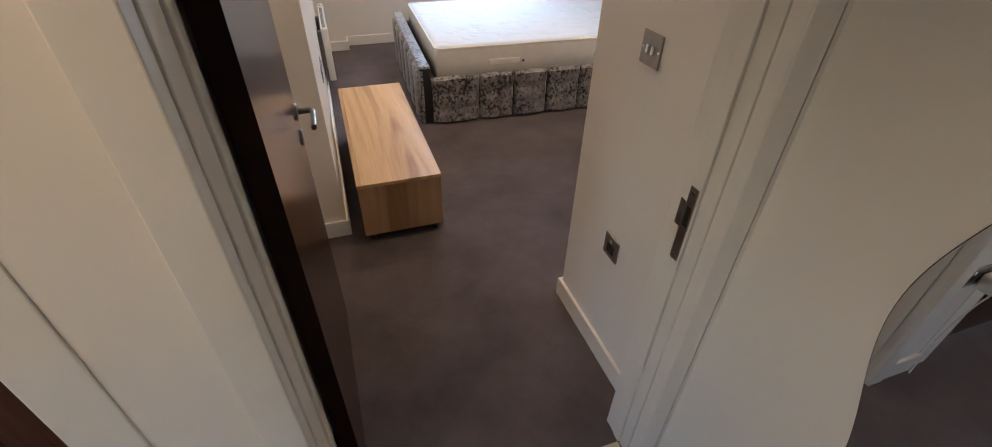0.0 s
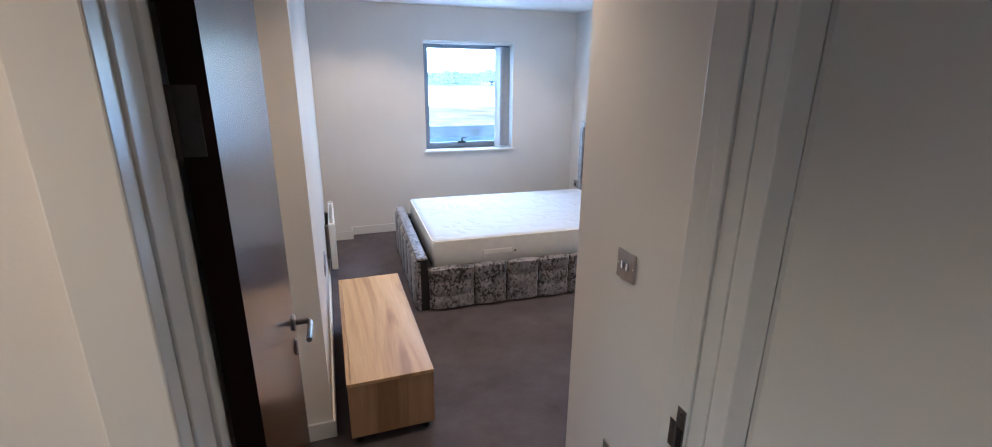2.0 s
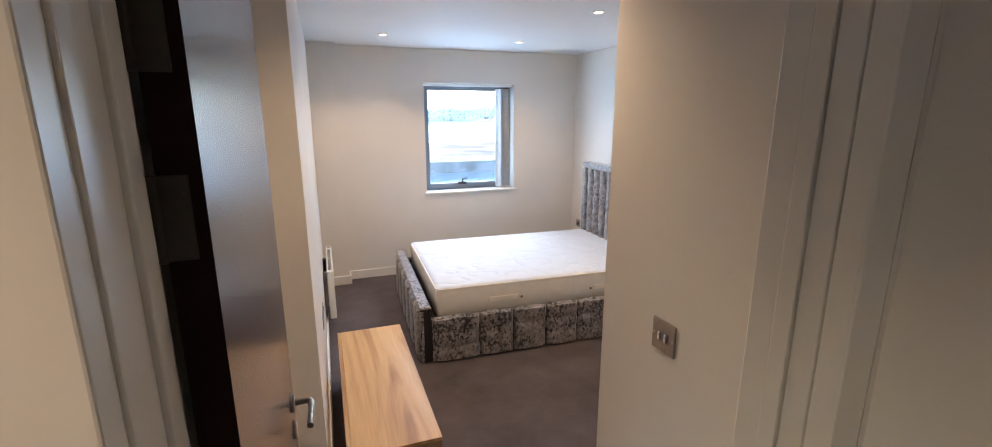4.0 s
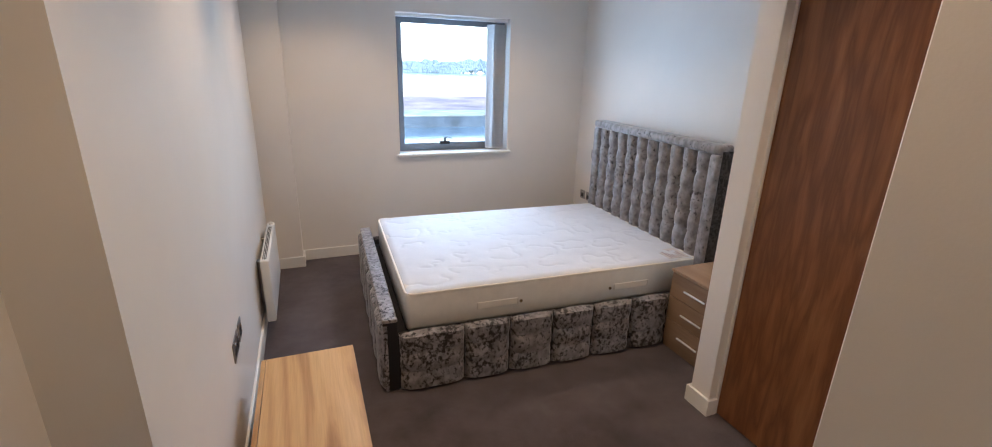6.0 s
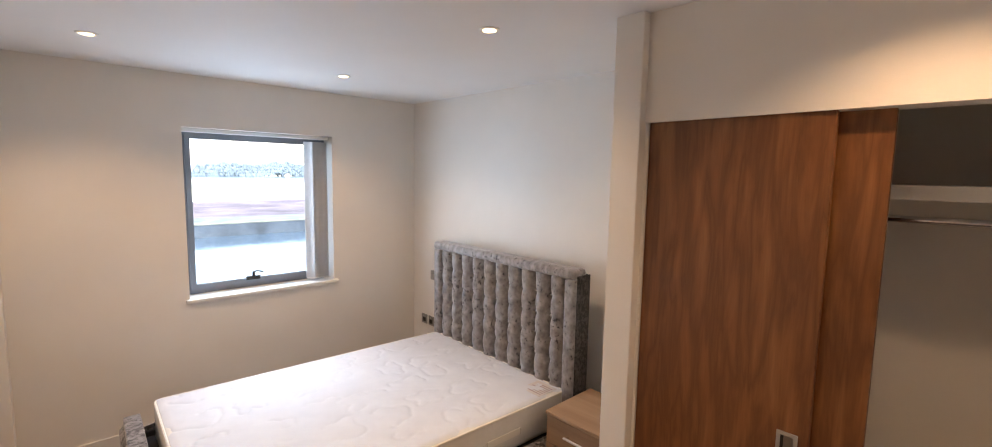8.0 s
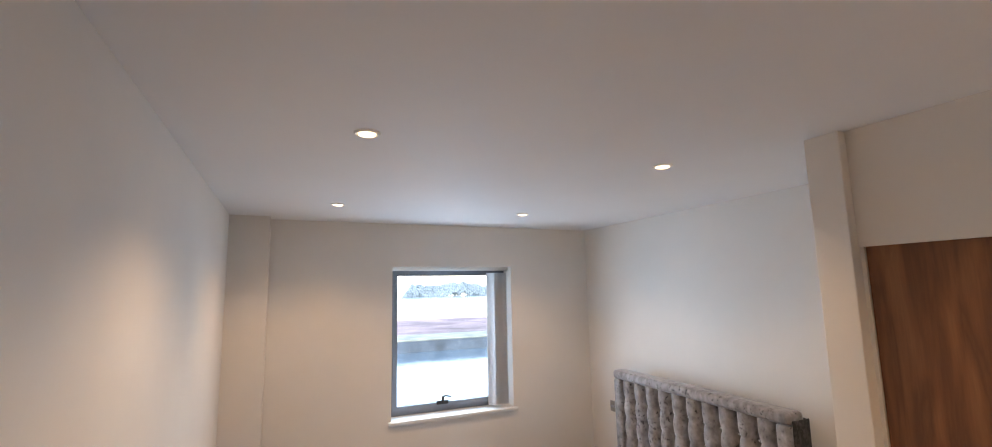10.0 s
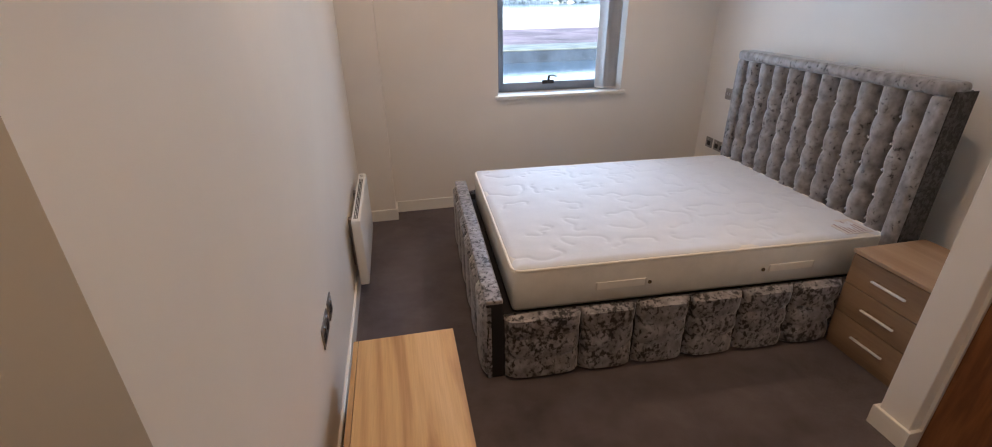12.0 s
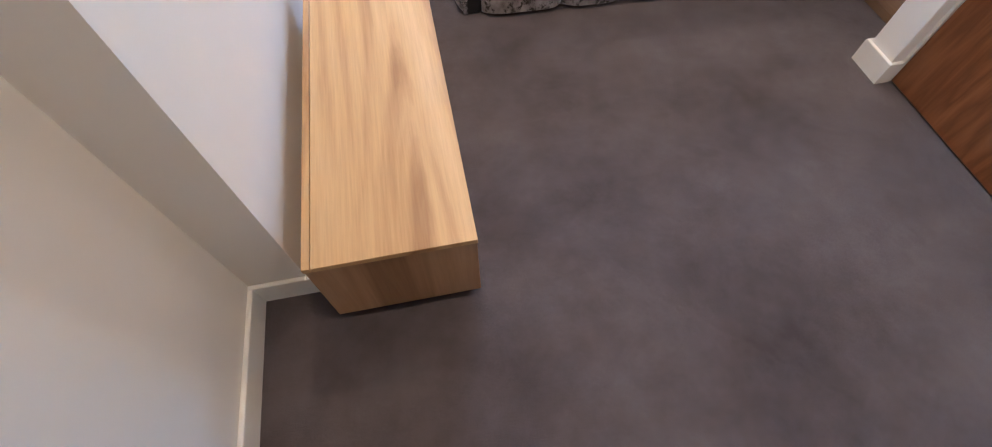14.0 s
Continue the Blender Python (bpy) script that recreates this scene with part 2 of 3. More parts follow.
TICK_SIDE = plain("mattress_border", (0.68, 0.655, 0.60), 0.75, vary=0.05, scale=14.0, grain=180.0, relief=0.0008)
DOOR_EDGE.node_tree.nodes["Principled BSDF"].inputs["Specular IOR Level"].default_value = 0.12


# ---- mesh helpers ----
def box_bm(x0, x1, y0, y1, z0, z1, bevel=0.0, seg=2, bm=None):
    own = bm is None
    bm = bm or bmesh.new()
    vs = [bm.verts.new((x, y, z)) for x in (x0, x1) for y in (y0, y1) for z in (z0, z1)]
    quads = ((0, 1, 3, 2), (4, 6, 7, 5), (0, 4, 5, 1), (2, 3, 7, 6), (0, 2, 6, 4), (1, 5, 7, 3))
    fs = [bm.faces.new([vs[i] for i in q]) for q in quads]
    if bevel:
        es = list({e for f in fs for e in f.edges})
        bmesh.ops.bevel(bm, geom=es, offset=bevel, segments=seg, profile=0.5, affect="EDGES")
    if own:
        bmesh.ops.recalc_face_normals(bm, faces=bm.faces)
    return bm


def boxes_bm(*list_of):
    bm = bmesh.new()
    for b in list_of:
        box_bm(*b, bm=bm)
    bmesh.ops.recalc_face_normals(bm, faces=bm.faces)
    return bm


def tube_bm(points, radius, sides=12, caps=True):
    """A round bar through the points."""
    bm = bmesh.new()
    rings = []
    pts = [Vector(p) for p in points]
    for i, p in enumerate(pts):
        d = (pts[min(i + 1, len(pts) - 1)] - pts[max(i - 1, 0)]).normalized()
        q = d.to_track_quat("Z", "Y")
        rings.append([bm.verts.new(p + q @ Vector((radius * math.cos(a), radius * math.sin(a), 0)))
                      for a in (2 * math.pi * k / sides for k in range(sides))])
    for a, b in zip(rings, rings[1:]):
        for k in range(sides):
            bm.faces.new((a[k], a[(k + 1) % sides], b[(k + 1) % sides], b[k]))
    if caps:
        bm.faces.new(rings[0][::-1])
        bm.faces.new(rings[-1])
    bmesh.ops.recalc_face_normals(bm, faces=bm.faces)
    return bm


def lathe_bm(profile, sides=24):
    """A turned piece: (radius, z) pairs round the z axis."""
    bm = bmesh.new()
    rings = [[bm.verts.new((r * math.cos(2 * math.pi * k / sides), r * math.sin(2 * math.pi * k / sides), z)) for k in range(sides)]
             for r, z in profile]
    for a, b in zip(rings, rings[1:]):
        for k in range(sides):
            bm.faces.new((a[k], a[(k + 1) % sides], b[(k + 1) % sides], b[k]))
    bm.faces.new(rings[0][::-1])
    bm.faces.new(rings[-1])
    bmesh.ops.recalc_face_normals(bm, faces=bm.faces)
    return bm


def mesh_of(name, bm, material, smooth=False):
    me = bpy.data.meshes.new(name)
    bm.to_mesh(me)
    bm.free()
    me.materials.append(material)
    if smooth:
        me.polygons.foreach_set("use_smooth", [True] * len(me.polygons))
        me.set_sharp_from_angle(angle=radians(40))
    return me


def part(name, bm, material, parent, label="", at=None, smooth=False):
    ob = new(name, mesh_of(name, bm, material, smooth))
    ob.parent = parent
    if at is not None:
        ob.matrix_basis = at
    return tagged(ob, label) if label else ob


def shared(name, mesh, parent, at):
    ob = new(name, mesh)
    ob.parent = parent
    ob.matrix_basis = at
    return ob


def solid(name, bm, material, label, category="", kind="structure", smooth=False):
    return tagged(new(name, mesh_of(name, bm, material, smooth)), label, category, "", kind)


def thing(name, at, label, category, group=""):
    ob = new(name)
    ob.matrix_basis = at
    ob.empty_display_size = 0.1
    return tagged(ob, label, category, group)


# ---- the structure ----
T = 0.1
DX0, DX1, DTOP = -0.279, 0.591, 2.118      # bedroom doorway, clear
CX0, CX1 = -1.40, -0.602                    # the closed door beside it, clear
XE, YN = 2.775, 5.30
WX0, WX1, WZ0, WZ1 = 0.955, 1.988, 0.905, 2.078

solid("floor", box_bm(-2.3, 2.9, -1.7, 5.53, -0.12, 0.0), CARPET, "dark grey-brown cut-pile carpet, faintly footmarked", "carpet")
solid("ceiling", box_bm(-2.3, 2.9, -1.7, 5.53, CEIL, CEIL + 0.12), CEILING_PAINT, "flat white painted ceiling", "ceiling")
solid("wall_west", box_bm(-0.44, -0.18, 2.07, 5.53, 0, CEIL), PAINT, "off-white painted bedroom wall with a stepped end", "wall")
solid("wall_west_recess", box_bm(-0.44, -0.34, 0.70, 2.07, 0, CEIL), PAINT, "off-white painted wall behind the open door", "wall")
solid("wall_doors", boxes_bm((-2.2, CX0 - 0.03, 0.545, 0.70, 0, CEIL), (CX1 + 0.03, DX0 - 0.034, 0.545, 0.70, 0, CEIL), (0.665, 0.80, 0.545, 0.70, 0, CEIL),
      (CX0 - 0.03, CX1 + 0.03, 0.545, 0.70, DTOP + 0.03, CEIL), (DX0 - 0.034, 0.665, 0.545, 0.70, DTOP + 0.034, CEIL)), PAINT,
      "cream painted hall wall with two doorways", "wall")
solid("wall_hall_east", box_bm(0.678, 0.80, -1.6, 0.545, 0, CEIL), PAINT, "off-white painted hall wall with a mirror", "wall")
solid("wall_nib", box_bm(0.70, 0.80, 0.70, 1.332, 0, CEIL, 0.002, 1), PAINT, "off-white painted short wall inside the doorway", "wall")
solid("wall_south", box_bm(0.80, 2.875, 1.15, 1.25, 0, CEIL), PAINT, "off-white painted wall next to the wardrobe", "wall")
solid("wall_east", box_bm(XE, XE + T, 1.25, 5.53, 0, CEIL), PAINT, "off-white painted wall behind the headboard", "wall")
solid("wall_north", boxes_bm((-0.18, WX0, YN, 5.53, 0, CEIL), (WX1, XE, YN, 5.53, 0, CEIL), (WX0, WX1, YN, 5.53, 0, WZ0), (WX0, WX1, YN, 5.53, WZ1, CEIL)),
      PAINT, "off-white painted outer wall with a window opening", "wall")
solid("wall_pier", box_bm(-0.18, 0.072, 5.15, YN, 0, CEIL), PAINT, "shallow boxed pier in the room corner", "wall")
solid("wall_partition", box_bm(1.962, XE, 2.519, 2.642, 0, CEIL, 0.003, 1), PAINT, "white painted partition at the wardrobe end", "wall")
solid("wall_wardrobe_header", box_bm(2.002, 2.12, 1.25, 2.519, 2.010, CEIL), PAINT, "white painted bulkhead above the sliding doors", "wall")
solid("wall_hall_south", box_bm(-2.2, 0.69, -1.7, -1.6, 0, CEIL), PAINT, "plain hall end wall", "wall")
# Unseen wall; its opening is added to let cool daylight into the hall.
solid("wall_hall_west", boxes_bm((-2.3, -2.2, -1.6, 0.70, 0, 0.35), (-2.3, -2.2, -1.6, 0.70, 1.55, CEIL), (-2.3, -2.2, -1.6, -1.15, 0.35, 1.55), (-2.3, -2.2, -0.5, 0.70, 0.35, 1.55)), PAINT, "plain unseen hall side wall, opening added for cool daylight", "wall")


def skirt(x0, x1, y0, y1):
    """One length of skirting with an eased top edge."""
    bm = box_bm(x0, x1, y0, y1, 0, 0.092)
    top = [e for e in bm.edges if all(v.co.z > 0.09 for v in e.verts)]
    bmesh.ops.bevel(bm, geom=top, offset=0.004, segments=2, profile=0.5, affect="EDGES")
    return solid("baseboard", bm, GLOSS_WHITE, "white gloss-painted skirting board", "skirting")


S = 0.015
for x0, x1, y0, y1 in ((-0.18, -0.165, 2.055, 5.135), (-0.34, -0.18, 2.055, 2.07), (-0.34, -0.325, 0.715, 2.055), (-0.18, 0.087, 5.135, 5.15), (0.072, 0.087, 5.15, YN - S),
                       (0.072, XE - S, YN - S, YN), (XE - S, XE, 2.657, YN), (1.947, 1.962, 2.504, 2.657), (1.962, 2.008, 2.504, 2.519), (1.962, XE, 2.642, 2.657),
                       (0.685, 0.70, 0.715, 1.347), (0.70, 0.815, 1.332, 1.347), (0.80, 0.815, 1.265, 1.332), (0.80, 2.0, 1.25, 1.265), (0.663, 0.678, -1.6, 0.522), (-0.504, -0.352, 0.530, 0.545)):
    skirt(x0, x1, y0, y1)


def door_frame(name, x0, x1, label, wide, right_wide):
    """Jambs stepped twice towards the hall, a stop in the middle and flat architraves."""
    f = tagged(thing(name, pose(0, 0, 0), label, "door frame"), kind="structure")
    sides = ((x0, -1, (("rebate", 0.0, 0.6775, 0.712), ("door_stop", -0.016, 0.638, 0.677), ("inner_bead", -0.009, 0.5675, 0.6375), ("outer_bead", -0.005, 0.5265, 0.567))),
             (x1, 1, (("rebate", 0.003, 0.6625, 0.712), ("door_stop", 0.0, 0.630, 0.662), ("inner_bead", 0.004, 0.586, 0.6265), ("outer_bead", 0.004, 0.545, 0.5825))))
    for x, s, steps in sides:
        for nm, d, y0, y1 in steps:
            xa, xb = sorted((x + s * d, x + s * 0.034))
            part(nm, box_bm(xa, xb, y0, y1, 0, DTOP + 0.003, 0.0025, 2), GLOSS_WHITE, f)
    for nm, d, y0, y1 in (("head", 0.008, 0.6775, 0.712), ("head_stop", 0.0, 0.632, 0.677), ("head_bead", 0.005, 0.583, 0.6315), ("head_bead", 0.008, 0.5265, 0.5825)):
        part(nm, box_bm(x0 - 0.034, x1 + 0.034, y0, y1, DTOP + d + 0.0005, DTOP + 0.034, 0.0025, 2), GLOSS_WHITE, f)
    part("architrave", box_bm(x0 - wide, x0 + 0.0055, 0.524, 0.5445, 0, DTOP + 0.02, 0.003, 2), GLOSS_WHITE, f)
    part("architrave", box_bm(x1 + 0.0045, x1 + right_wide, 0.5405, 0.5605, 0, DTOP + 0.02, 0.003, 2), GLOSS_WHITE, f)
    part("architrave", box_bm(x0 - wide, x1 + right_wide, 0.5235, 0.5445, DTOP + 0.0205, DTOP + 0.10, 0.003, 2), GLOSS_WHITE, f)
    return f


frame_1 = door_frame("door_frame_1", DX0, DX1, "white moulded door frame round the open bedroom doorway", 0.064, 0.066)
door_frame("door_frame_2", CX0, CX1, "white moulded frame round a closed dark door", 0.095, 0.097)
# room-side casing of the bedroom doorway
part("room_architrave", box_bm(DX0 - 0.09, DX0 - 0.03, 0.70, 0.714, 0, DTOP + 0.06, 0.003, 1), GLOSS_WHITE, frame_1)
part("room_architrave", box_bm(DX0 - 0.09, 0.70, 0.70, 0.714, DTOP + 0.06, DTOP + 0.12, 0.003, 1), GLOSS_WHITE, frame_1)
part("room_architrave", box_bm(DX1 + 0.03, 0.684, 0.70, 0.714, 0, DTOP + 0.06, 0.003, 1), GLOSS_WHITE, frame_1)
# latch keep let into the jamb
KX = DX1
keep = part("strike_plate", box_bm(KX - 0.003, KX - 0.0002, 0.634, 0.660, 0.825, 1.025, 0.001, 1), STEEL, frame_1, "brushed steel strike plate in the jamb")
part("keep_lip", box_bm(KX - 0.005, KX - 0.003, 0.656, 0.676, 0.915, 0.985, 0.001, 1), STEEL, keep)
part("keep_slot", box_bm(KX - 0.0042, KX - 0.003, 0.638, 0.652, 0.925, 0.975), DARK_PLASTIC, keep)
for z in (0.838, 1.012):
    part("screw", lathe_bm([(0.004, 0), (0.003, 0.0012)], 10), CHROME, keep, "", pose(KX - 0.003, 0.647, z, 0, -90, 0))
solid("threshold_strip", box_bm(DX0 + 0.001, DX1 - 0.001, 0.604, 0.630, 0, 0.007, 0.003, 2), plain("cream_threshold", (0.62, 0.55, 0.42), 0.4), "cream-coloured threshold strip across the doorway", "threshold")


# ---- the open bedroom door ----
def lever(parent, side, at):
    rose = part("handle_rose", lathe_bm([(0.026, 0), (0.026, 0.006), (0.023, 0.009), (0.010, 0.010), (0.009, 0.045)], 24), STEEL, parent, "brushed steel lever handle", at, True)
    part("lever", tube_bm([(0, 0, 0.045), (0.012 * side, 0, 0.052), (0.04 * side, 0, 0.053), (0.125 * side, 0, 0.050)], 0.0085, 12), STEEL, rose, "", None, True)
    return rose


door = thing("bedroom_door", pose(-0.266, 0.716, 0, 0, 0, 1.0), "dark walnut flush door standing open against the wall", "door")
part("leaf", box_bm(0.001, 0.043, 0.001, 0.80, 0.012, 2.106, 0.0015, 1), DOOR_DARK, door)
part("hinge_edge", box_bm(0, 0.0435, -0.001, 0.001, 0.012, 2.106), DOOR_EDGE, door, "near-black door edge")
for z in (0.20, 1.595, 1.795):
    hg = part("hinge", box_bm(0.0, 0.030, -0.004, -0.001, z, z + 0.095, 0.001, 1), HINGE, door, "dull grey steel butt hinge")
    part("knuckle", tube_bm([(-0.004, -0.006, z), (-0.004, -0.006, z + 0.095)], 0.006, 10), HINGE, hg)
    for dz in (0.02, 0.048, 0.075):
        part("screw", lathe_bm([(0.003, 0), (0.002, 0.0008)], 10), HINGE, hg, "", pose(0.02 + 0.006 * (dz > 0.04), -0.004, z + dz, 90, 0, 0))
lever(door, -1, pose(0.0435, 0.715, 0.965) @ Matrix(((0, 0, 1, 0), (1, 0, 0, 0), (0, 1, 0, 0), (0, 0, 0, 1))))
part("escutcheon", lathe_bm([(0.025, 0), (0.025, 0.005), (0.022, 0.008)], 24), STEEL, door, "round steel keyhole cover", pose(0.0435, 0.715, 0.88, 0, 90, 0), True)

door2 = thing("cupboard_door", pose(CX0, 0.0, 0), "dark walnut flush door, closed, beside the bedroom doorway", "door")
part("leaf", box_bm(0.003, CX1 - CX0 - 0.003, 0.60, 0.644, 0.01, DTOP - 0.003, 0.0015, 1), DOOR_DARK, door2)
part("door_lipping", box_bm(CX1 - CX0 - 0.003, CX1 - CX0 - 0.001, 0.60, 0.644, 0.01, DTOP - 0.003), DOOR_EDGE, door2)
for z in (0.2, 1.795):
    part("hinge", tube_bm([(CX1 - CX0 - 0.004, 0.594, z), (CX1 - CX0 - 0.004, 0.594, z + 0.095)], 0.006, 10), STEEL, door2, "steel hinge knuckle")


# ---- window ----
win = tagged(thing("window_1", pose(0, 0, 0), "grey metal framed window with a view over a dock", "window"), kind="structure")
FY0, FY1 = 5.45, 5.50
part("frame_outer", boxes_bm((WX0, WX0 + 0.035, FY0, FY1, WZ0, WZ1), (WX1 - 0.035, WX1, FY0, FY1, WZ0, WZ1), (WX0 + 0.035, WX1 - 0.035, FY0, FY1, WZ0, WZ0 + 0.03),
     (WX0 + 0.035, WX1 - 0.035, FY0, FY1, WZ1 - 0.03, WZ1)), ALU_GREY, win)
sash = part("sash", boxes_bm((WX0 + 0.035, WX0 + 0.07, FY0 - 0.015, FY1 - 0.01, WZ0 + 0.03, WZ1 - 0.03), (WX1 - 0.07, WX1 - 0.035, FY0 - 0.015, FY1 - 0.01, WZ0 + 0.03, WZ1 - 0.03),
            (WX0 + 0.07, WX1 - 0.07, FY0 - 0.015, FY1 - 0.01, WZ0 + 0.03, WZ0 + 0.072), (WX0 + 0.07, WX1 - 0.07, FY0 - 0.015, FY1 - 0.01, WZ1 - 0.068, WZ1 - 0.03)), ALU_GREY, win)
pane = part("pane", box_bm(WX0 + 0.07, WX1 - 0.07, 5.468, 5.474, WZ0 + 0.072, WZ1 - 0.068), GLASS, win)
pane.visible_shadow = False
lock = part("window_handle", box_bm(1.35, 1.45, FY0 - 0.03, FY0 - 0.015, WZ0 + 0.058, WZ0 + 0.088, 0.004, 2), DARK_PLASTIC, win, "black window handle")
part("handle_neck", box_bm(1.39, 1.41, FY0 - 0.042, FY0 - 0.028, WZ0 + 0.07, WZ0 + 0.125, 0.005, 2), DARK_PLASTIC, lock)
part("handle_lever", tube_bm([(1.40, FY0 - 0.038, WZ0 + 0.12), (1.425, FY0 - 0.045, WZ0 + 0.128), (1.465, FY0 - 0.05, WZ0 + 0.115)], 0.006, 8), DARK_PLASTIC, lock)
part("window_sill", box_bm(WX0 - 0.025, WX1 + 0.03, YN - 0.03, FY0 + 0.002, WZ0 - 0.024, WZ0 + 0.002, 0.006, 2), GLOSS_WHITE, win, "white gloss window board")

blind = thing("vertical_blind", pose(0, 0, 0), "pale grey vertical blind drawn aside against the window reveal", "blind")
part("head_rail", box_bm(WX0 + 0.004, WX1 - 0.004, 5.352, 5.392, WZ1 - 0.028, WZ1 - 0.001, 0.003, 1), HEATER_WHITE, blind, "white blind head rail")
slat_bm = bmesh.new()
cols = [[slat_bm.verts.new((0.004 * math.sin(math.pi * k / 6) - 0.002 + o, 0.082 * (k / 6 - 0.5), z)) for z in (0.0, 1.10)] for o in (0, 0.0009) for k in range(7)]
for k in range(6):
    slat_bm.faces.new((cols[k][0], cols[k + 1][0], cols[k + 1][1], cols[k][1]))
    slat_bm.faces.new((cols[7 + k][1], cols[8 + k][1], cols[8 + k][0], cols[7 + k][0]))
slat_me = mesh_of("blind_slat", slat_bm, BLIND, True)
for i in range(9):
    hang = pose(1.822 + 0.0138 * i, 5.372 + 0.003 * math.sin(i * 2.3), 0.930, 0, 0, 34 + 7 * math.sin(i * 1.7))
    shared("blind_slat", slat_me, blind, hang)
    part("bottom_weight", box_bm(-0.002, 0.002, -0.038, 0.038, -0.010, 0.002), WHITE_PLASTIC, blind, "", hang)

# ---- ceiling downlights ----
DL = thing("downlight", pose(SPOTS[0][0], SPOTS[0][1], CEIL), "lit round recessed downlight in the white ceiling", "downlight", "bedroom downlights")
ring = bmesh.new()
prof = [(0.0285, -0.001), (0.033, -0.006), (0.041, -0.007), (0.045, -0.003), (0.045, 0.0)]
rr = [[ring.verts.new((r * math.cos(a), r * math.sin(a), z)) for a in (2 * math.pi * k / 28 for k in range(28))] for r, z in prof]
for a, b in zip(rr, rr[1:]):
    for k in range(28):
        ring.faces.new((a[k], a[(k + 1) % 28], b[(k + 1) % 28], b[k]))
bmesh.ops.recalc_face_normals(ring, faces=ring.faces)
part("bezel", ring, WHITE_PLASTIC, DL, "white bezel", None, True)
part("lamp_face", lathe_bm([(0.029, -0.0005), (0.028, -0.008), (0.020, -0.0105)], 24), GLOW, DL, "glowing warm lamp")
for sx, sy in SPOTS[1:] + HALL_SPOTS:
    copy_thing(DL, pose(sx, sy, CEIL))


# ---- switches and sockets ----
def wall_plate(name, at, wide, label, category, kind):
    """A steel plate in its local xz plane, facing -y; dark inserts and rockers."""
    t = thing(name, at, label, category)
    part("plate", box_bm(-wide / 2, wide / 2, -0.006, -0.0005, -0.043, 0.043, 0.002, 2), STEEL, t)
    if kind == "switch":
        for x in (-0.012, 0.012):
            part("rocker", box_bm(x - 0.005, x + 0.005, -0.012, -0.006, -0.012, 0.012, 0.002, 1), CHROME, t)
    else:
        for x in ((0,) if wide < 0.1 else (-0.036, 0.036)):
            ins = part("insert", box_bm(x - 0.022, x + 0.022, -0.0072, -0.006, -0.026, 0.012, 0.0005, 1), DARK_PLASTIC, t, "dark plug insert")
            for px, pz, w, h in ((0, 0.004, 0.004, 0.008), (-0.011, -0.016, 0.007, 0.004), (0.011, -0.016, 0.007, 0.004)):
                part("pin_hole", box_bm(x + px - w / 2, x + px + w / 2, -0.0077, -0.0072, pz - h / 2, pz + h / 2), VELVET_DARK, ins)
            part("rocker", box_bm(x - 0.006, x + 0.006, -0.010, -0.006, 0.018, 0.032, 0.001, 1), CHROME, t)
    for x in (-wide / 2 + 0.008, wide / 2 - 0.008):
        part("screw", lathe_bm([(0.0035, 0), (0.003, 0.001)], 10), CHROME, t, "", pose(x, -0.006, 0, 90, 0, 0))
    return t


# faces: -y by default; turned so that the plate faces -x or +x
wall_plate("light_switch", pose(0.70, 1.042, 1.19, 0, 0, -90), 0.086, "brushed steel double light switch on the wall by the door", "switch", "switch")
wall_plate("wall_socket", pose(0.70, 1.032, 0.52, 0, 0, -90), 0.086, "small brushed steel socket above the skirting", "socket", "socket")
wall_plate("double_socket", pose(-0.18, 3.10, 0.50, 0, 0, 90), 0.146, "brushed steel double socket on the white wall", "socket", "socket")
wall_plate("aerial_socket", pose(-0.18, 3.245, 0.50, 0, 0, 90), 0.086, "brushed steel aerial socket beside the double socket", "socket", "socket")
wall_plate("bedside_switch", pose(XE, 4.98, 0.885, 0, 0, -90), 0.086, "brushed steel switch beside the headboard", "switch", "switch")
wall_plate("phone_socket", pose(XE, 5.12, 0.455, 0, 0, -90), 0.086, "brushed steel single socket beside the headboard", "socket", "socket")
wall_plate("bedside_socket", pose(XE, 4.98, 0.455, 0, 0, -90), 0.146, "brushed steel double socket beside the headboard", "socket", "socket")
wall_plate("hall_socket", pose(-0.427, 0.545, 0.522, 0, 0, 0), 0.146, "brushed steel double socket on the hall wall", "socket", "socket")
plug = thing("plug_adaptor", pose(-0.466, 0.538, 0.51), "white plug-in adaptor with a trailing cable", "plug")
part("body", box_bm(-0.027, 0.027, -0.058, -0.002, -0.035, 0.03, 0.012, 3), WHITE_PLASTIC, plug, "", None, True)
part("cable_clip", lathe_bm([(0.012, 0), (0.014, 0.01), (0.012, 0.022)], 16), WHITE_PLASTIC, plug, "", pose(-0.034, -0.045, -0.03), True)
part("cable", tube_bm([(-0.034, -0.045, -0.03), (-0.03, -0.03, -0.1), (-0.012, -0.02, -0.2), (0.006, -0.02, -0.30), (0.0, -0.022, -0.4), (0.0, -0.024, -0.492)], 0.0028, 8), WHITE_PLASTIC, plug, "thin white cable", None, True)


# ---- hall mirror: a tall waving strip ----
def wavy_mirror():
    t = thing("wavy_mirror", pose(0.678, 0.13, 0.53), "frameless mirror with waving sides on the hall wall", "mirror")
    rows = 60
    height = 1.25

    def edge(z, base):
        return base + 0.041 * math.sin(2 * math.pi * (z - 0.315) / 0.80)

    for name, x0, x1, grow, mt in (("backing", -0.001, -0.004, 0.0, DARK_PLASTIC), ("mirror_face", -0.0042, -0.006, -0.002, MIRROR)):
        bm = bmesh.new()
        grid = []
        for i in range(rows + 1):
            z = height * i / rows
            a, b = edge(z, 0.093) + grow, edge(z, -0.10) - grow
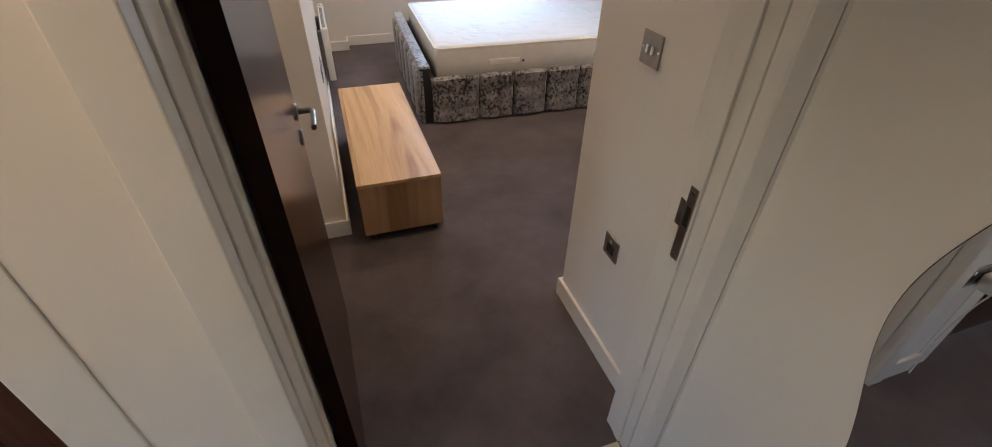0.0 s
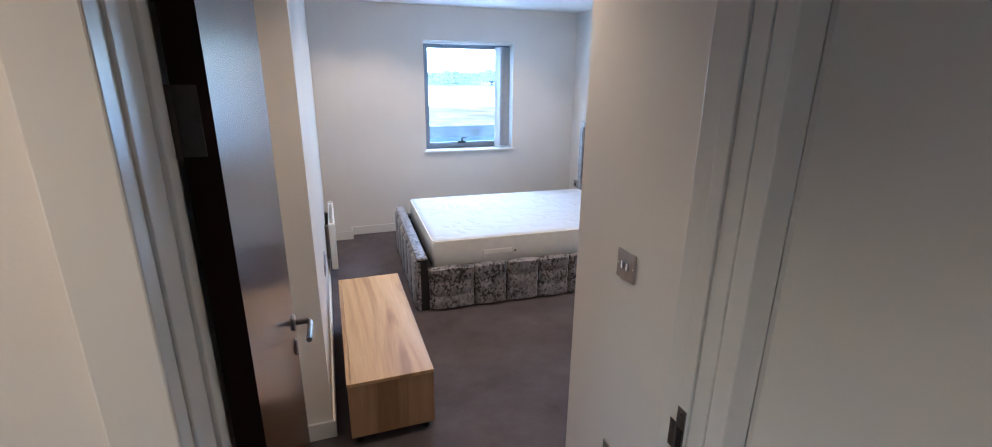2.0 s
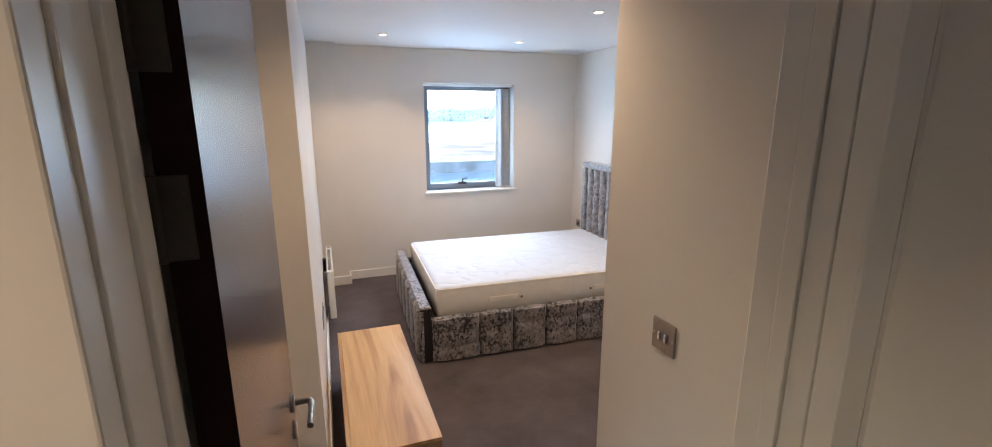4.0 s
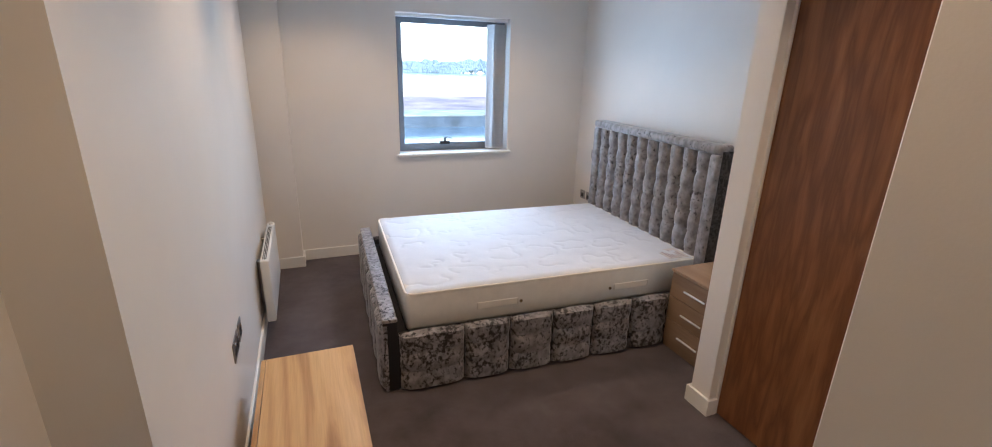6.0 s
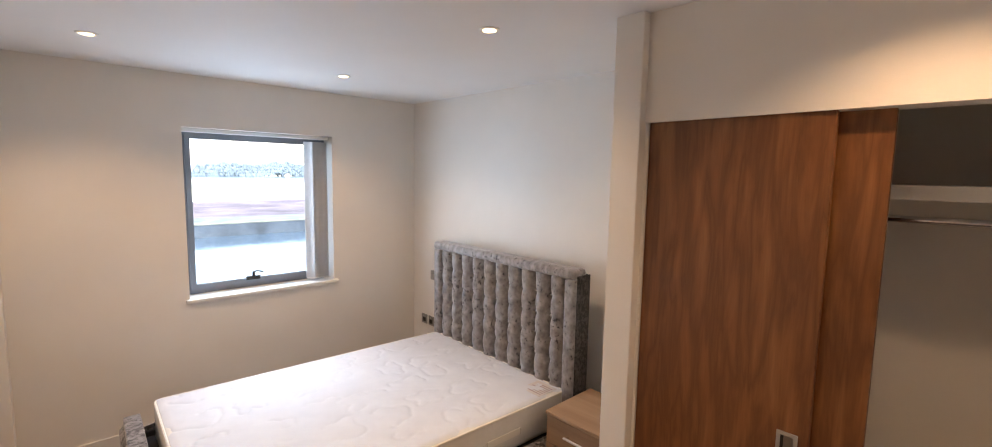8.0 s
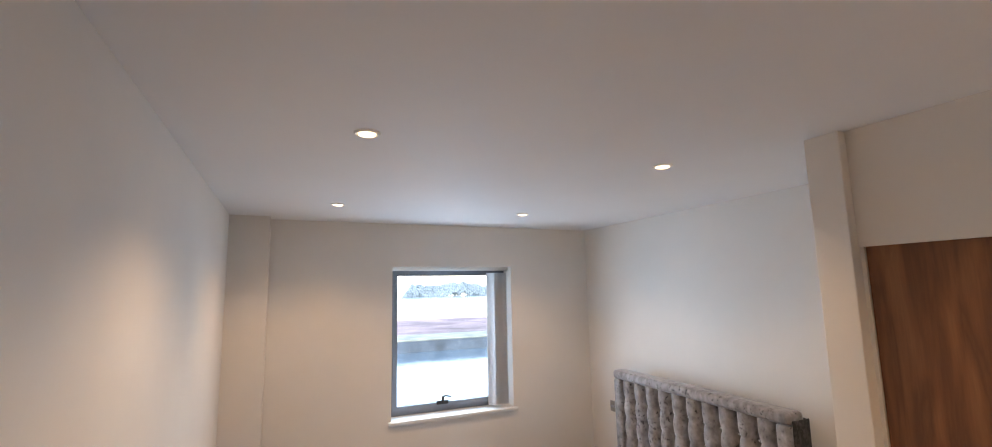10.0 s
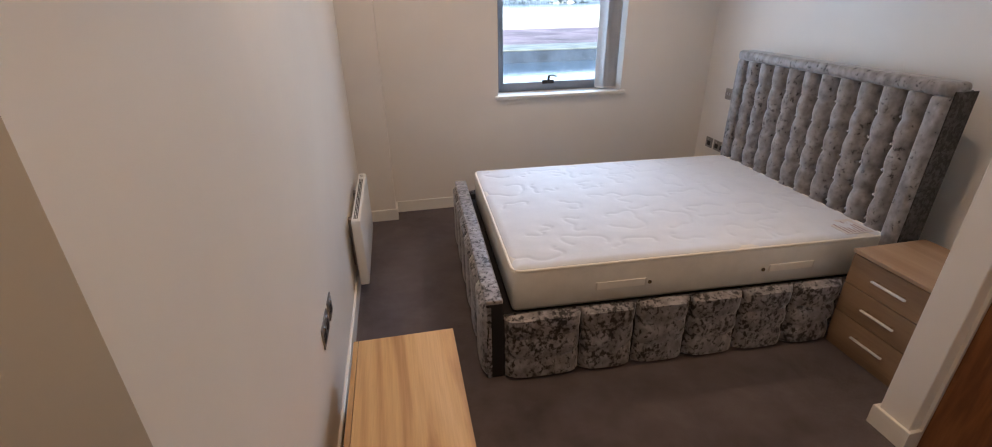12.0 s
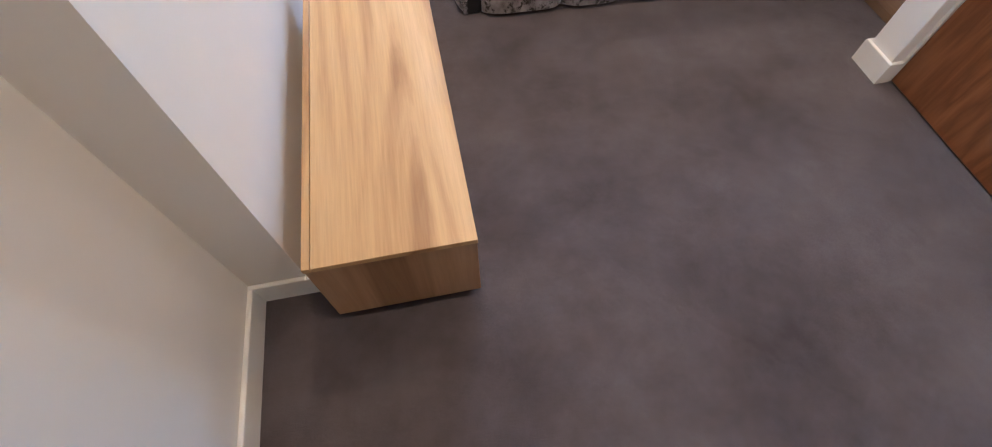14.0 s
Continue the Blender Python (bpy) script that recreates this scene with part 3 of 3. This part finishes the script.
            grid.append([bm.verts.new((x, y, z)) for x, y in ((x0, a), (x1, a), (x1, b), (x0, b))])
        for p, q in zip(grid, grid[1:]):
            for k in range(4):
                bm.faces.new((p[k], p[(k + 1) % 4], q[(k + 1) % 4], q[k]))
        bm.faces.new(grid[0])
        bm.faces.new(grid[-1][::-1])
        bmesh.ops.recalc_face_normals(bm, faces=bm.faces)
        part(name, bm, mt, t)
    return t


wavy_mirror()


# ---- the bed ----
BED = pose(0.484, 4.0, 0, 0, 0, -2.3)
bed = thing("bed_frame", BED, "silver crushed velvet bed frame with a deep-buttoned headboard", "bed")


def bulged(w, h, rise, lobes, pinch, depth, nu=10, nv=8, full=3.2):
    """A stuffed panel in the xz plane, rising towards -y, nipped in between its lobes."""
    bm = bmesh.new()
    rows = nv * lobes
    g = []
    for j in range(rows + 1):
        v = j / rows
        s = 1.0 if v * lobes < 0.5 or (1 - v) * lobes < 0.5 else abs(math.sin(math.pi * v * lobes)) ** 0.75
        row = []
        for i in range(nu + 1):
            u = 2 * i / nu - 1
            half = w / 2 * (1 - pinch * (1 - s) * (abs(u) ** 2))
            dome = max(0.0, 1 - abs(u) ** full) ** 0.6
            end = 1.0 if 0 < j < rows else 0.0
            tuck = 1 - (1 - rise) * (1 - s) * (0.3 + 0.7 * u * u)
            row.append(bm.verts.new((u * half, -depth * dome * tuck * end, h * v + (0.012 * (1 - u * u) if j >= rows - 1 else 0.0))))
        g.append(row)
    for p, q in zip(g, g[1:]):
        for i in range(nu):
            bm.faces.new((p[i], p[i + 1], q[i + 1], q[i]))
    back = [[bm.verts.new((x * w / 2, 0.02, z)) for x in (-1, 1)] for z in (0, h)]
    bm.faces.new((back[0][1], back[0][0], back[1][0], back[1][1]))
    bm.faces.new([r[0] for r in g] + [back[1][0], back[0][0]])
    bm.faces.new([r[-1] for r in g][::-1] + [back[0][1], back[1][1]])
    bmesh.ops.recalc_face_normals(bm, faces=bm.faces)
    return bm


# headboard: padded border, ten buttoned channels
HX = 2.045
part("headboard_core", box_bm(HX + 0.036, HX + 0.10, -0.74, 0.70, 0, 1.222, 0.01, 2), VELVET_DARK, bed, "black-lined headboard back")
HY0, HY1, BORDER = -0.745, 0.705, 0.082
part("headboard_border", box_bm(HX - 0.048, HX + 0.075, HY0, HY1, 1.197, 1.260, 0.024, 5), VELVET_HEAD, bed, "", None, True)
part("headboard_border", box_bm(HX - 0.046, HX + 0.075, HY0, HY0 + BORDER, 0.02, 1.204, 0.026, 5), VELVET_HEAD, bed, "", None, True)
part("headboard_border", box_bm(HX - 0.046, HX + 0.075, HY1 - BORDER, HY1, 0.02, 1.204, 0.026, 5), VELVET_HEAD, bed, "", None, True)
for y in (HY0 - 0.0015, HY1 + 0.0015):
    part("headboard_side", box_bm(HX - 0.018, HX + 0.10, y - 0.003, y + 0.003, 0, 1.222, 0.002, 1), VELVET_SHADED, bed, "velvet headboard side, shade put into its dark colour")
NCH, LOBES, HC = 10, 9, HY1 - BORDER - 0.004
cw = (HC - (HY0 + BORDER + 0.004)) / NCH
chan = mesh_of("tufted_channel", bulged(cw * 1.0, 1.192, 0.62, LOBES, 0.30, 0.082, 14, 10, 2.3), VELVET_HEAD, True)
for i in range(NCH):
    shared("tufted_channel", chan, bed, pose(HX + 0.035, HC - cw * (i + 0.5), 0.01, 0, 0, -90))
gem = mesh_of("crystal_button", lathe_bm([(0.006, -0.004), (0.011, 0.0), (0.0065, 0.006), (0.0025, 0.008)], 8), CRYSTAL)
for i in range(1, NCH):
    for k in range(4, LOBES):
        shared("crystal_button", gem, bed, pose(HX + 0.004, HC - cw * i, 0.01 + 1.192 * k / LOBES, 0, -90, 0))

# side rails: a wide stuffed panel at the foot, then six narrower ones, over a black base board
RAIL0, RAIL1, SEAM0, NP = 0.085, 2.03, 0.435, 6
pw = (RAIL1 - SEAM0) / NP
panel = mesh_of("rail_panel", bulged(pw * 0.98, 0.335, 0.45, 3, 0.07, 0.046, 14, 8, 4.0), VELVET, True)
wide_panel = mesh_of("rail_panel", bulged((SEAM0 - RAIL0) * 1.0, 0.335, 0.45, 3, 0.05, 0.046, 16, 8, 5.0), VELVET, True)
for side, rz in ((-1, 0), (1, 180)):
    part("side_rail", box_bm(RAIL0 - 0.02, RAIL1 + 0.03, side * 0.745 - 0.018, side * 0.745 + 0.018, 0.004, 0.325, 0.006, 2), VELVET_DARK, bed)
    shared("rail_panel", wide_panel, bed, pose((RAIL0 + SEAM0) / 2, side * 0.765, 0.004, 0, 0, rz))
    for i in range(NP):
        shared("rail_panel", panel, bed, pose(SEAM0 + pw * (i + 0.5), side * 0.765, 0.004, 0, 0, rz))
# footboard
fb_label = "low footboard, velvet face and top with black ends"
part("footboard_core", box_bm(0.004, 0.078, -0.765, 0.765, 0, 0.412, 0.004, 1), VELVET_DARK, bed, fb_label)
part("footboard_top", box_bm(0.0, 0.080, -0.764, 0.764, 0.402, 0.428, 0.009, 3), VELVET, bed, "", None, True)
fpanel = mesh_of("foot_panel", bulged(1.53 / 6 * 1.01, 0.395, 0.8, 2, 0.05, 0.028, 12, 8), VELVET, True)
for i in range(6):
    shared("foot_panel", fpanel, bed, pose(0.006, 0.765 - 1.53 / 6 * (i + 0.5), 0.002, 0, 0, -90))
part("slat_base", box_bm(0.08, 2.05, -0.73, 0.73, 0.22, 0.292), VELVET_DARK, bed, "dark slatted base under the mattress")

MX0, MX1, MY, MZ0, MZ1 = 0.135, 2.03, 0.685, 0.295, 0.524
mat_ = thing("mattress", BED @ pose(0, 0, MZ0), "bare white quilted double mattress with piped edges", "mattress")
mh = MZ1 - MZ0
part("body", box_bm(MX0, MX1, -MY, MY, 0, mh - 0.004, 0.026, 5), TICK_SIDE, mat_, "", None, True)


def quilted_bm(x0, x1, y0, y1, z, step=0.0065):
    """A soft top sheet, stitched down along looping puzzle-shaped lines."""
    rng = random.Random(11)
    stitches = []
    for i in range(7):
        for j in range(5):
            cx, cy = x0 + (x1 - x0) * (i + 0.5 + rng.uniform(-0.18, 0.18)) / 7, y0 + (y1 - y0) * (j + 0.5 + rng.uniform(-0.18, 0.18)) / 5
            rx, ry, ph = rng.uniform(0.06, 0.125), rng.uniform(0.05, 0.10), rng.uniform(0, 6.28)
            start, sweep = rng.uniform(0, 6.28), rng.uniform(2.4, 5.6)
            k1, k2 = rng.uniform(0.08, 0.26), rng.uniform(0.06, 0.2)
            for q in range(90):
                a = start + sweep * q / 89
                r = 1 + k1 * math.cos(3 * a + ph) + k2 * math.sin(5 * a - ph)
                sq = (abs(math.cos(a)) ** 4 + abs(math.sin(a)) ** 4) ** -0.25
                stitches.append((cx + rx * r * sq * math.cos(a), cy + ry * r * sq * math.sin(a)))
    pts = np.array(stitches)
    xs, ys = np.linspace(x0, x1, int((x1 - x0) / step)), np.linspace(y0, y1, int((y1 - y0) / step))
    bm = bmesh.new()
    grid = []
    for x in xs:
        near = pts[np.abs(pts[:, 0] - x) < 0.09]
        if len(near):
            d = np.sqrt(np.min((near[:, 0] - x) ** 2 + (near[None, :, 1] - ys[:, None]) ** 2, axis=1))
        else:
            d = np.full(len(ys), 0.09)
        row = []
        for y, dist in zip(ys, d):
            rim = min(x - x0, x1 - x, y - y0, y1 - y)
            drop = 0.010 * max(0.0, 1 - rim / 0.035) ** 2
            puff = 0.0032 * (1 - math.exp(-(dist / 0.012) ** 2)) + 0.003 * min(1.0, dist / 0.07)
            row.append(bm.verts.new((x, y, z - 0.007 - drop + puff)))
        grid.append(row)
    for a, b in zip(grid, grid[1:]):
        for k in range(len(ys) - 1):
            bm.faces.new((a[k], b[k], b[k + 1], a[k + 1]))
    edge = grid[0][:] + [r[-1] for r in grid[1:]] + grid[-1][-2::-1] + [r[0] for r in grid[-2:0:-1]]
    low = [bm.verts.new((v.co.x, v.co.y, z - 0.04)) for v in edge]
    for k in range(len(edge)):
        m = (k + 1) % len(edge)
        bm.faces.new((edge[m], edge[k], low[k], low[m]))
    bm.faces.new(low[::-1])
    bmesh.ops.recalc_face_normals(bm, faces=bm.faces)
    return bm


part("quilted_top", quilted_bm(MX0 + 0.012, MX1 - 0.012, -MY + 0.012, MY - 0.012, mh + 0.004), TICKING, mat_, "white quilted knit top", None, True)


def rounded_loop(x0, x1, y0, y1, r, z, n=6):
    pts = []
    for cx, cy, a0 in ((x1 - r, y1 - r, 0), (x0 + r, y1 - r, 90), (x0 + r, y0 + r, 180), (x1 - r, y0 + r, 270)):
        pts += [(cx + r * math.cos(radians(a0 + 90 * k / n)), cy + r * math.sin(radians(a0 + 90 * k / n)), z) for k in range(n + 1)]
    return pts + pts[:1]


for z in (mh - 0.012,):
    part("piping", tube_bm(rounded_loop(MX0 + 0.004, MX1 - 0.004, -MY + 0.004, MY - 0.004, 0.045, z), 0.0065, 8, False), PIPING, mat_, "cream edge piping", None, True)
for hx in (0.527, 1.408):
    hd = part("carry_handle", box_bm(hx, hx + 0.248, -MY - 0.006, -MY - 0.001, 0.082, 0.122, 0.002, 1), PIPING, mat_, "flat cream carrying handle")
    for e in (hx + 0.004, hx + 0.244):
        part("stitching", box_bm(e - 0.003, e + 0.003, -MY - 0.0072, -MY - 0.006, 0.082, 0.122), plain("thread", (0.6, 0.56, 0.5), 0.8), hd)
for hx in (0.795, 1.385):
    part("air_vent", lathe_bm([(0.010, 0), (0.010, 0.003), (0.007, 0.005), (0.003, 0.002)], 14), plain("aged_brass", (0.18, 0.13, 0.07), 0.4, 0.8), mat_, "small brass air vent", pose(hx, -MY, 0.095, 90, 0, 0))
tag_ = part("printed_label", box_bm(1.83, 1.985, -0.655, -0.50, mh, mh + 0.0015), plain("label_cloth", (0.58, 0.53, 0.49), 0.8), mat_, "beige printed corner label")
bar = plain("label_print", (0.36, 0.27, 0.26), 0.8)
for k in range(6):
    part("print_bar", box_bm(1.85 + 0.02 * k, 1.858 + 0.02 * k, -0.645, -0.52 - 0.02 * (k % 3), mh + 0.0015, mh + 0.002), bar, tag_)

# ---- bedside cabinet ----
nd = thing("bedside_cabinet", pose(2.20, 2.70, 0), "light beech-effect bedside cabinet with three drawers", "bedside cabinet")
NW, ND_, NH = 0.44, 0.40, 0.528
part("side_panel", box_bm(0.018, ND_, 0.004, 0.020, 0, NH - 0.018, 0.001, 1), OAK_ND_SHADED, nd)
part("side_panel", box_bm(0.018, ND_, NW - 0.020, NW - 0.004, 0, NH - 0.018, 0.001, 1), OAK_ND_SHADED, nd)
part("back_panel", box_bm(ND_ - 0.008, ND_, 0.020, NW - 0.020, 0.03, NH - 0.018), OAK_ND_SHADED, nd)
part("bottom_panel", box_bm(0.018, ND_ - 0.008, 0.020, NW - 0.020, 0.03, 0.046), OAK_ND_SHADED, nd)
part("plinth", box_bm(0.006, 0.018, 0.004, NW - 0.004, 0, 0.042, 0.001, 1), OAK_ND_SHADED, nd)
part("top_panel", box_bm(-0.008, ND_, 0, NW, NH - 0.018, NH, 0.002, 1), OAK_ND, nd)
for k in range(3):
    z = 0.040 + k * 0.156
    dr = part("drawer_front", box_bm(0, 0.018, 0.004, NW - 0.004, z, z + 0.151, 0.0015, 1), OAK_ND_SHADED, nd)
    part("handle", box_bm(-0.028, -0.015, 0.145, 0.305, z + 0.074, z + 0.083, 0.002, 1), SATIN_ALU, dr, "satin silver bar handle")
    for y in (0.165, 0.285):
        part("handle_post", box_bm(-0.018, 0.001, y - 0.004, y + 0.004, z + 0.077, z + 0.084), CHROME, dr)

# ---- low bench ----
bx0, bx1, by0, by1, bz0, bz1 = -0.101, 0.305, 1.947, 3.19, 0.052, 0.352
bench = thing("low_bench", pose(bx0, by0, 0), "low pale oak media bench standing along the wall", "media bench")
bw, bl = bx1 - bx0, by1 - by0
part("top_panel", box_bm(0.021, bw, 0, bl, bz1 - 0.018, bz1, 0.0012, 1), OAK_Y, bench)
part("back_strip", box_bm(0, 0.019, 0, bl, bz1 - 0.018, bz1, 0.0012, 1), OAK_Y, bench)
part("end_panel", box_bm(0.002, bw - 0.002, 0.003, 0.021, bz0, bz1 - 0.018, 0.001, 1), OAK_END_SHADED, bench)
part("end_panel", box_bm(0.002, bw - 0.002, bl - 0.021, bl - 0.003, bz0, bz1 - 0.018, 0.001, 1), OAK_END_SHADED, bench)
part("bottom_panel", box_bm(0.002, bw - 0.022, 0.021, bl - 0.021, bz0, bz0 + 0.018), OAK_Y, bench)
part("back_panel", box_bm(0.004, 0.010, 0.021, bl - 0.021, bz0 + 0.018, bz1 - 0.018), OAK_Y, bench)
for k in range(2):
    y0 = 0.023 + k * (bl - 0.046) / 2
    part("drawer_front", box_bm(bw - 0.020, bw - 0.003, y0, y0 + (bl - 0.046) / 2 - 0.003, bz0 + 0.002, bz1 - 0.021, 0.001, 1), OAK_Y, bench)
for x in (0.04, bw - 0.04):
    for y in (0.05, bl - 0.05):
        part("foot", lathe_bm([(0.018, 0), (0.02, 0.004), (0.016, bz0)], 14), DARK_PLASTIC, bench, "black plastic foot", pose(x, y, 0))

# ---- panel heater ----
heater = thing("panel_heater", pose(-0.18, 4.03, 0.10), "slim white electric panel heater on the wall", "panel heater")
HL, HH, HX0, HX1 = 0.80, 0.415, 0.034, 0.086
shell = box_bm(HX0, HX1, 0, HL, 0, HH, 0.010, 3)
part("casing", shell, HEATER_WHITE, heater, "", None, True)
part("grille_recess", box_bm(HX0 + 0.014, HX1 - 0.016, 0.03, HL - 0.12, HH - 0.004, HH + 0.0008), DARK_PLASTIC, heater, "dark warm-air grille")
for k in range(3):
    x = HX0 + 0.02 + 0.009 * k
    part("grille_bar", box_bm(x, x + 0.0025, 0.03, HL - 0.12, HH + 0.0008, HH + 0.003), HEATER_WHITE, heater)
part("control_knob", lathe_bm([(0.016, 0), (0.016, 0.014), (0.013, 0.017)], 18), WHITE_PLASTIC, heater, "", pose(HX0 + 0.03, HL - 0.06, HH), True)
for y in (0.18, HL - 0.18):
    part("wall_bracket", box_bm(0.0, HX0 + 0.004, y - 0.02, y + 0.02, 0.05, HH - 0.06, 0.002, 1), STEEL, heater)

# ---- wardrobe ----
wd = thing("sliding_wardrobe", pose(0, 0, 0), "built-in wardrobe with two walnut sliding doors pushed half open", "wardrobe")
for nm, x0, x1, y0, y1 in (("front", 2.016, 2.042, 1.897, 2.505), ("rear", 2.066, 2.092, 1.765, 2.40)):
    dleaf = part("sliding_door", box_bm(x0, x1, y0, y1, 0.007, 2.02, 0.0015, 1), WALNUT_Z, wd)
    if nm == "front":
        ph = part("pull_handle", boxes_bm((x0 - 0.005, x0 - 0.0005, 1.925, 1.937, 0.868, 0.972), (x0 - 0.005, x0 - 0.0005, 1.975, 1.987, 0.868, 0.972), (x0 - 0.005, x0 - 0.0005, 1.937, 1.975, 0.868, 0.880),
                  (x0 - 0.005, x0 - 0.0005, 1.937, 1.975, 0.960, 0.972)), NICKEL, dleaf, "recessed chrome finger pull")
        part("pull_recess", box_bm(x0 - 0.0012, x0 - 0.0004, 1.937, 1.975, 0.880, 0.960), STEEL, ph)
        part("pull_slot", box_bm(x0 - 0.003, x0 - 0.0012, 1.966, 1.975, 0.880, 0.960), DARK_PLASTIC, ph)
part("jamb_liner", box_bm(2.009, 2.12, 2.507, 2.519, 0, 2.010), GLOSS_WHITE, wd, "cream jamb liner")
part("floor_track", box_bm(2.024, 2.090, 1.26, 2.505, 0, 0.006, 0.001, 1), STEEL, wd)
part("shelf", box_bm(2.30, XE - 0.002, 1.252, 2.515, 1.742, 1.790, 0.002, 1), GLOSS_WHITE, wd, "white wardrobe shelf")
part("hanging_rail", tube_bm([(2.42, 1.252, 1.672), (2.42, 2.515, 1.672)], 0.0125, 16), CHROME, wd, "chrome hanging rail", None, True)

# pictures stacked inside
CREAM = plain("cream_canvas", (0.48, 0.42, 0.33), 0.8)
PLUM = plain("plum_print", (0.19, 0.045, 0.07), 0.7)
BROWN = plain("brown_print", (0.075, 0.045, 0.022), 0.7)
GREEN = plain("green_print", (0.13, 0.16, 0.03), 0.7)


def petal_bm(w, h, y0=0.0):
    bm = bmesh.new()
    n = 10
    up = [bm.verts.new((w * (i / n - 0.5), h * 0.5 * math.sin(math.pi * (i / n) ** 0.8), y0)) for i in range(n + 1)]
    lo = [bm.verts.new((w * (i / n - 0.5), -h * 0.45 * math.sin(math.pi * (i / n) ** 1.2), y0)) for i in range(1, n)]
    bm.faces.new(up + lo[::-1])
    bmesh.ops.solidify(bm, geom=bm.faces[:], thickness=0.0008)
    bmesh.ops.recalc_face_normals(bm, faces=bm.faces)
    return bm


PIC = pose(2.735, 1.97, 0.512, 0, 12, 180)
pic = thing("canvas_print", PIC, "cream canvas print with plum petals lying on an added box", "picture")
part("canvas", box_bm(0, 0.50, -0.44, 0.452, -0.03, 0, 0.003, 1), CREAM, pic)
part("border", box_bm(-0.001, 0.010, -0.441, 0.453, -0.031, 0.001), DARK_PLASTIC, pic, "dark canvas edge")
part("border", box_bm(0.490, 0.501, -0.441, 0.453, -0.031, 0.001), DARK_PLASTIC, pic, "dark canvas edge")
part("brown_corner", box_bm(0.010, 0.30, 0.27, 0.453, 0, 0.001), BROWN, pic)
for x, y, w, h, a in ((0.13, 0.13, 0.17, 0.11, 70), (0.04, 0.05, 0.14, 0.05, 80), (0.30, 0.10, 0.15, 0.10, 100), (0.36, -0.1, 0.14, 0.09, 60)):
    part("petal", petal_bm(w, h), PLUM, pic, "", pose(x, y, 0.002, 0, 0, a))
part("swirl", tube_bm([(0.07 + 0.045 * math.sin(k * 0.4) + 0.008 * k, 0.33 + 0.035 * math.cos(k * 0.4), 0.002) for k in range(22)], 0.011, 8), CREAM, pic)
# Added prop; its green and black edge stand in for another canvas.
sbox = thing("storage_box", pose(2.30, 1.56, 0), "dark green box added to hold up the canvas print", "box")
part("body", box_bm(0, 0.42, 0, 0.78, 0, 0.355, 0.006, 2), GREEN, sbox)
part("lid", box_bm(-0.006, 0.426, -0.006, 0.786, 0.355, 0.372, 0.004, 2), DARK_PLASTIC, sbox, "black lid")

# ---- outside: the dock ----
solid("water", box_bm(-1500, 1500, 8, 3000, -6.6, -5.85), WATER, "pale bright dock water under an overcast sky", "water")
solid("quay_wall", box_bm(-400, 400, 62, 64, -6.6, -4.5), plain("quay_stone", (0.06, 0.08, 0.10), 0.8, vary=0.4, scale=0.4), "dark stone quay wall across the dock", "quay")
solid("quay_verge", box_bm(-400, 400, 62.2, 69, -4.5, -4.28, 0.1, 2), plain("pale_grass", (0.24, 0.26, 0.21), 0.9, vary=0.35, scale=0.5), "pale grass verge along the quay edge", "grass")
solid("quay_ground", box_bm(-400, 400, 69, 104, -6.6, -4.35), plain("quay_earth", (0.22, 0.165, 0.16), 0.9, vary=0.5, scale=0.15), "reddish bare ground on the far quay", "ground")
rng = random.Random(4)
for k in range(26):
    x, y = rng.uniform(-40, 70), rng.uniform(90, 103)
    w, h = rng.uniform(2, 7), rng.uniform(0.5, 1.5)
    tagged(new("spoil_heap", mesh_of("spoil_heap", lathe_bm([(w * 0.5, 0), (w * 0.42, h * 0.5), (w * 0.2, h * 0.9), (w * 0.05, h)], 9), plain("spoil", (0.20, 0.15, 0.14), 0.9, vary=0.3, scale=0.6))),
           "small earth heap on the far quay", "earth heap", "heaps on the quay").matrix_basis = pose(x, y, -4.35)
unit = bmesh.new()
bmesh.ops.create_icosphere(unit, subdivisions=1, radius=1.0)
ball = np.array([v.co[:] for v in unit.verts])
ball_faces = np.array([[v.index for v in f.verts] for f in unit.faces])
unit.free()
clumps, clump_faces = [], []
for k in range(2600):
    x = -450 + 490 * k / 700 if k < 700 else (40 + 300 * (k - 700) / 1500 if k < 2200 else 340 + 260 * (k - 2200) / 400)
    h = 14 + 7 * noise.noise(Vector((x * 0.021, 2.0, 0))) + 4 * noise.noise(Vector((x * 0.11, 7.0, 0))) + rng.uniform(-1.2, 1.2)
    for j in range(6):
        r = rng.uniform(0.9, 1.9)
        spot = (x + rng.uniform(-2, 2), 620 + rng.uniform(-4, 4), -5.85 + max(0.5, h - r - 2.2 * j))
        clump_faces.append(ball_faces + 12 * len(clumps))
        clumps.append(ball * (r, r, r * rng.uniform(0.9, 1.6)) + spot)
tree_mesh = bpy.data.meshes.new("far_trees")
tree_mesh.from_pydata(np.concatenate(clumps).tolist(), [], np.concatenate(clump_faces).tolist())
# Distance haze is put into this pale bluish foliage colour.
HAZED_FOLIAGE = plain("hazed_foliage", (0.19, 0.245, 0.275), 0.9, vary=0.12, scale=0.02)
tree_mesh.materials.append(HAZED_FOLIAGE)
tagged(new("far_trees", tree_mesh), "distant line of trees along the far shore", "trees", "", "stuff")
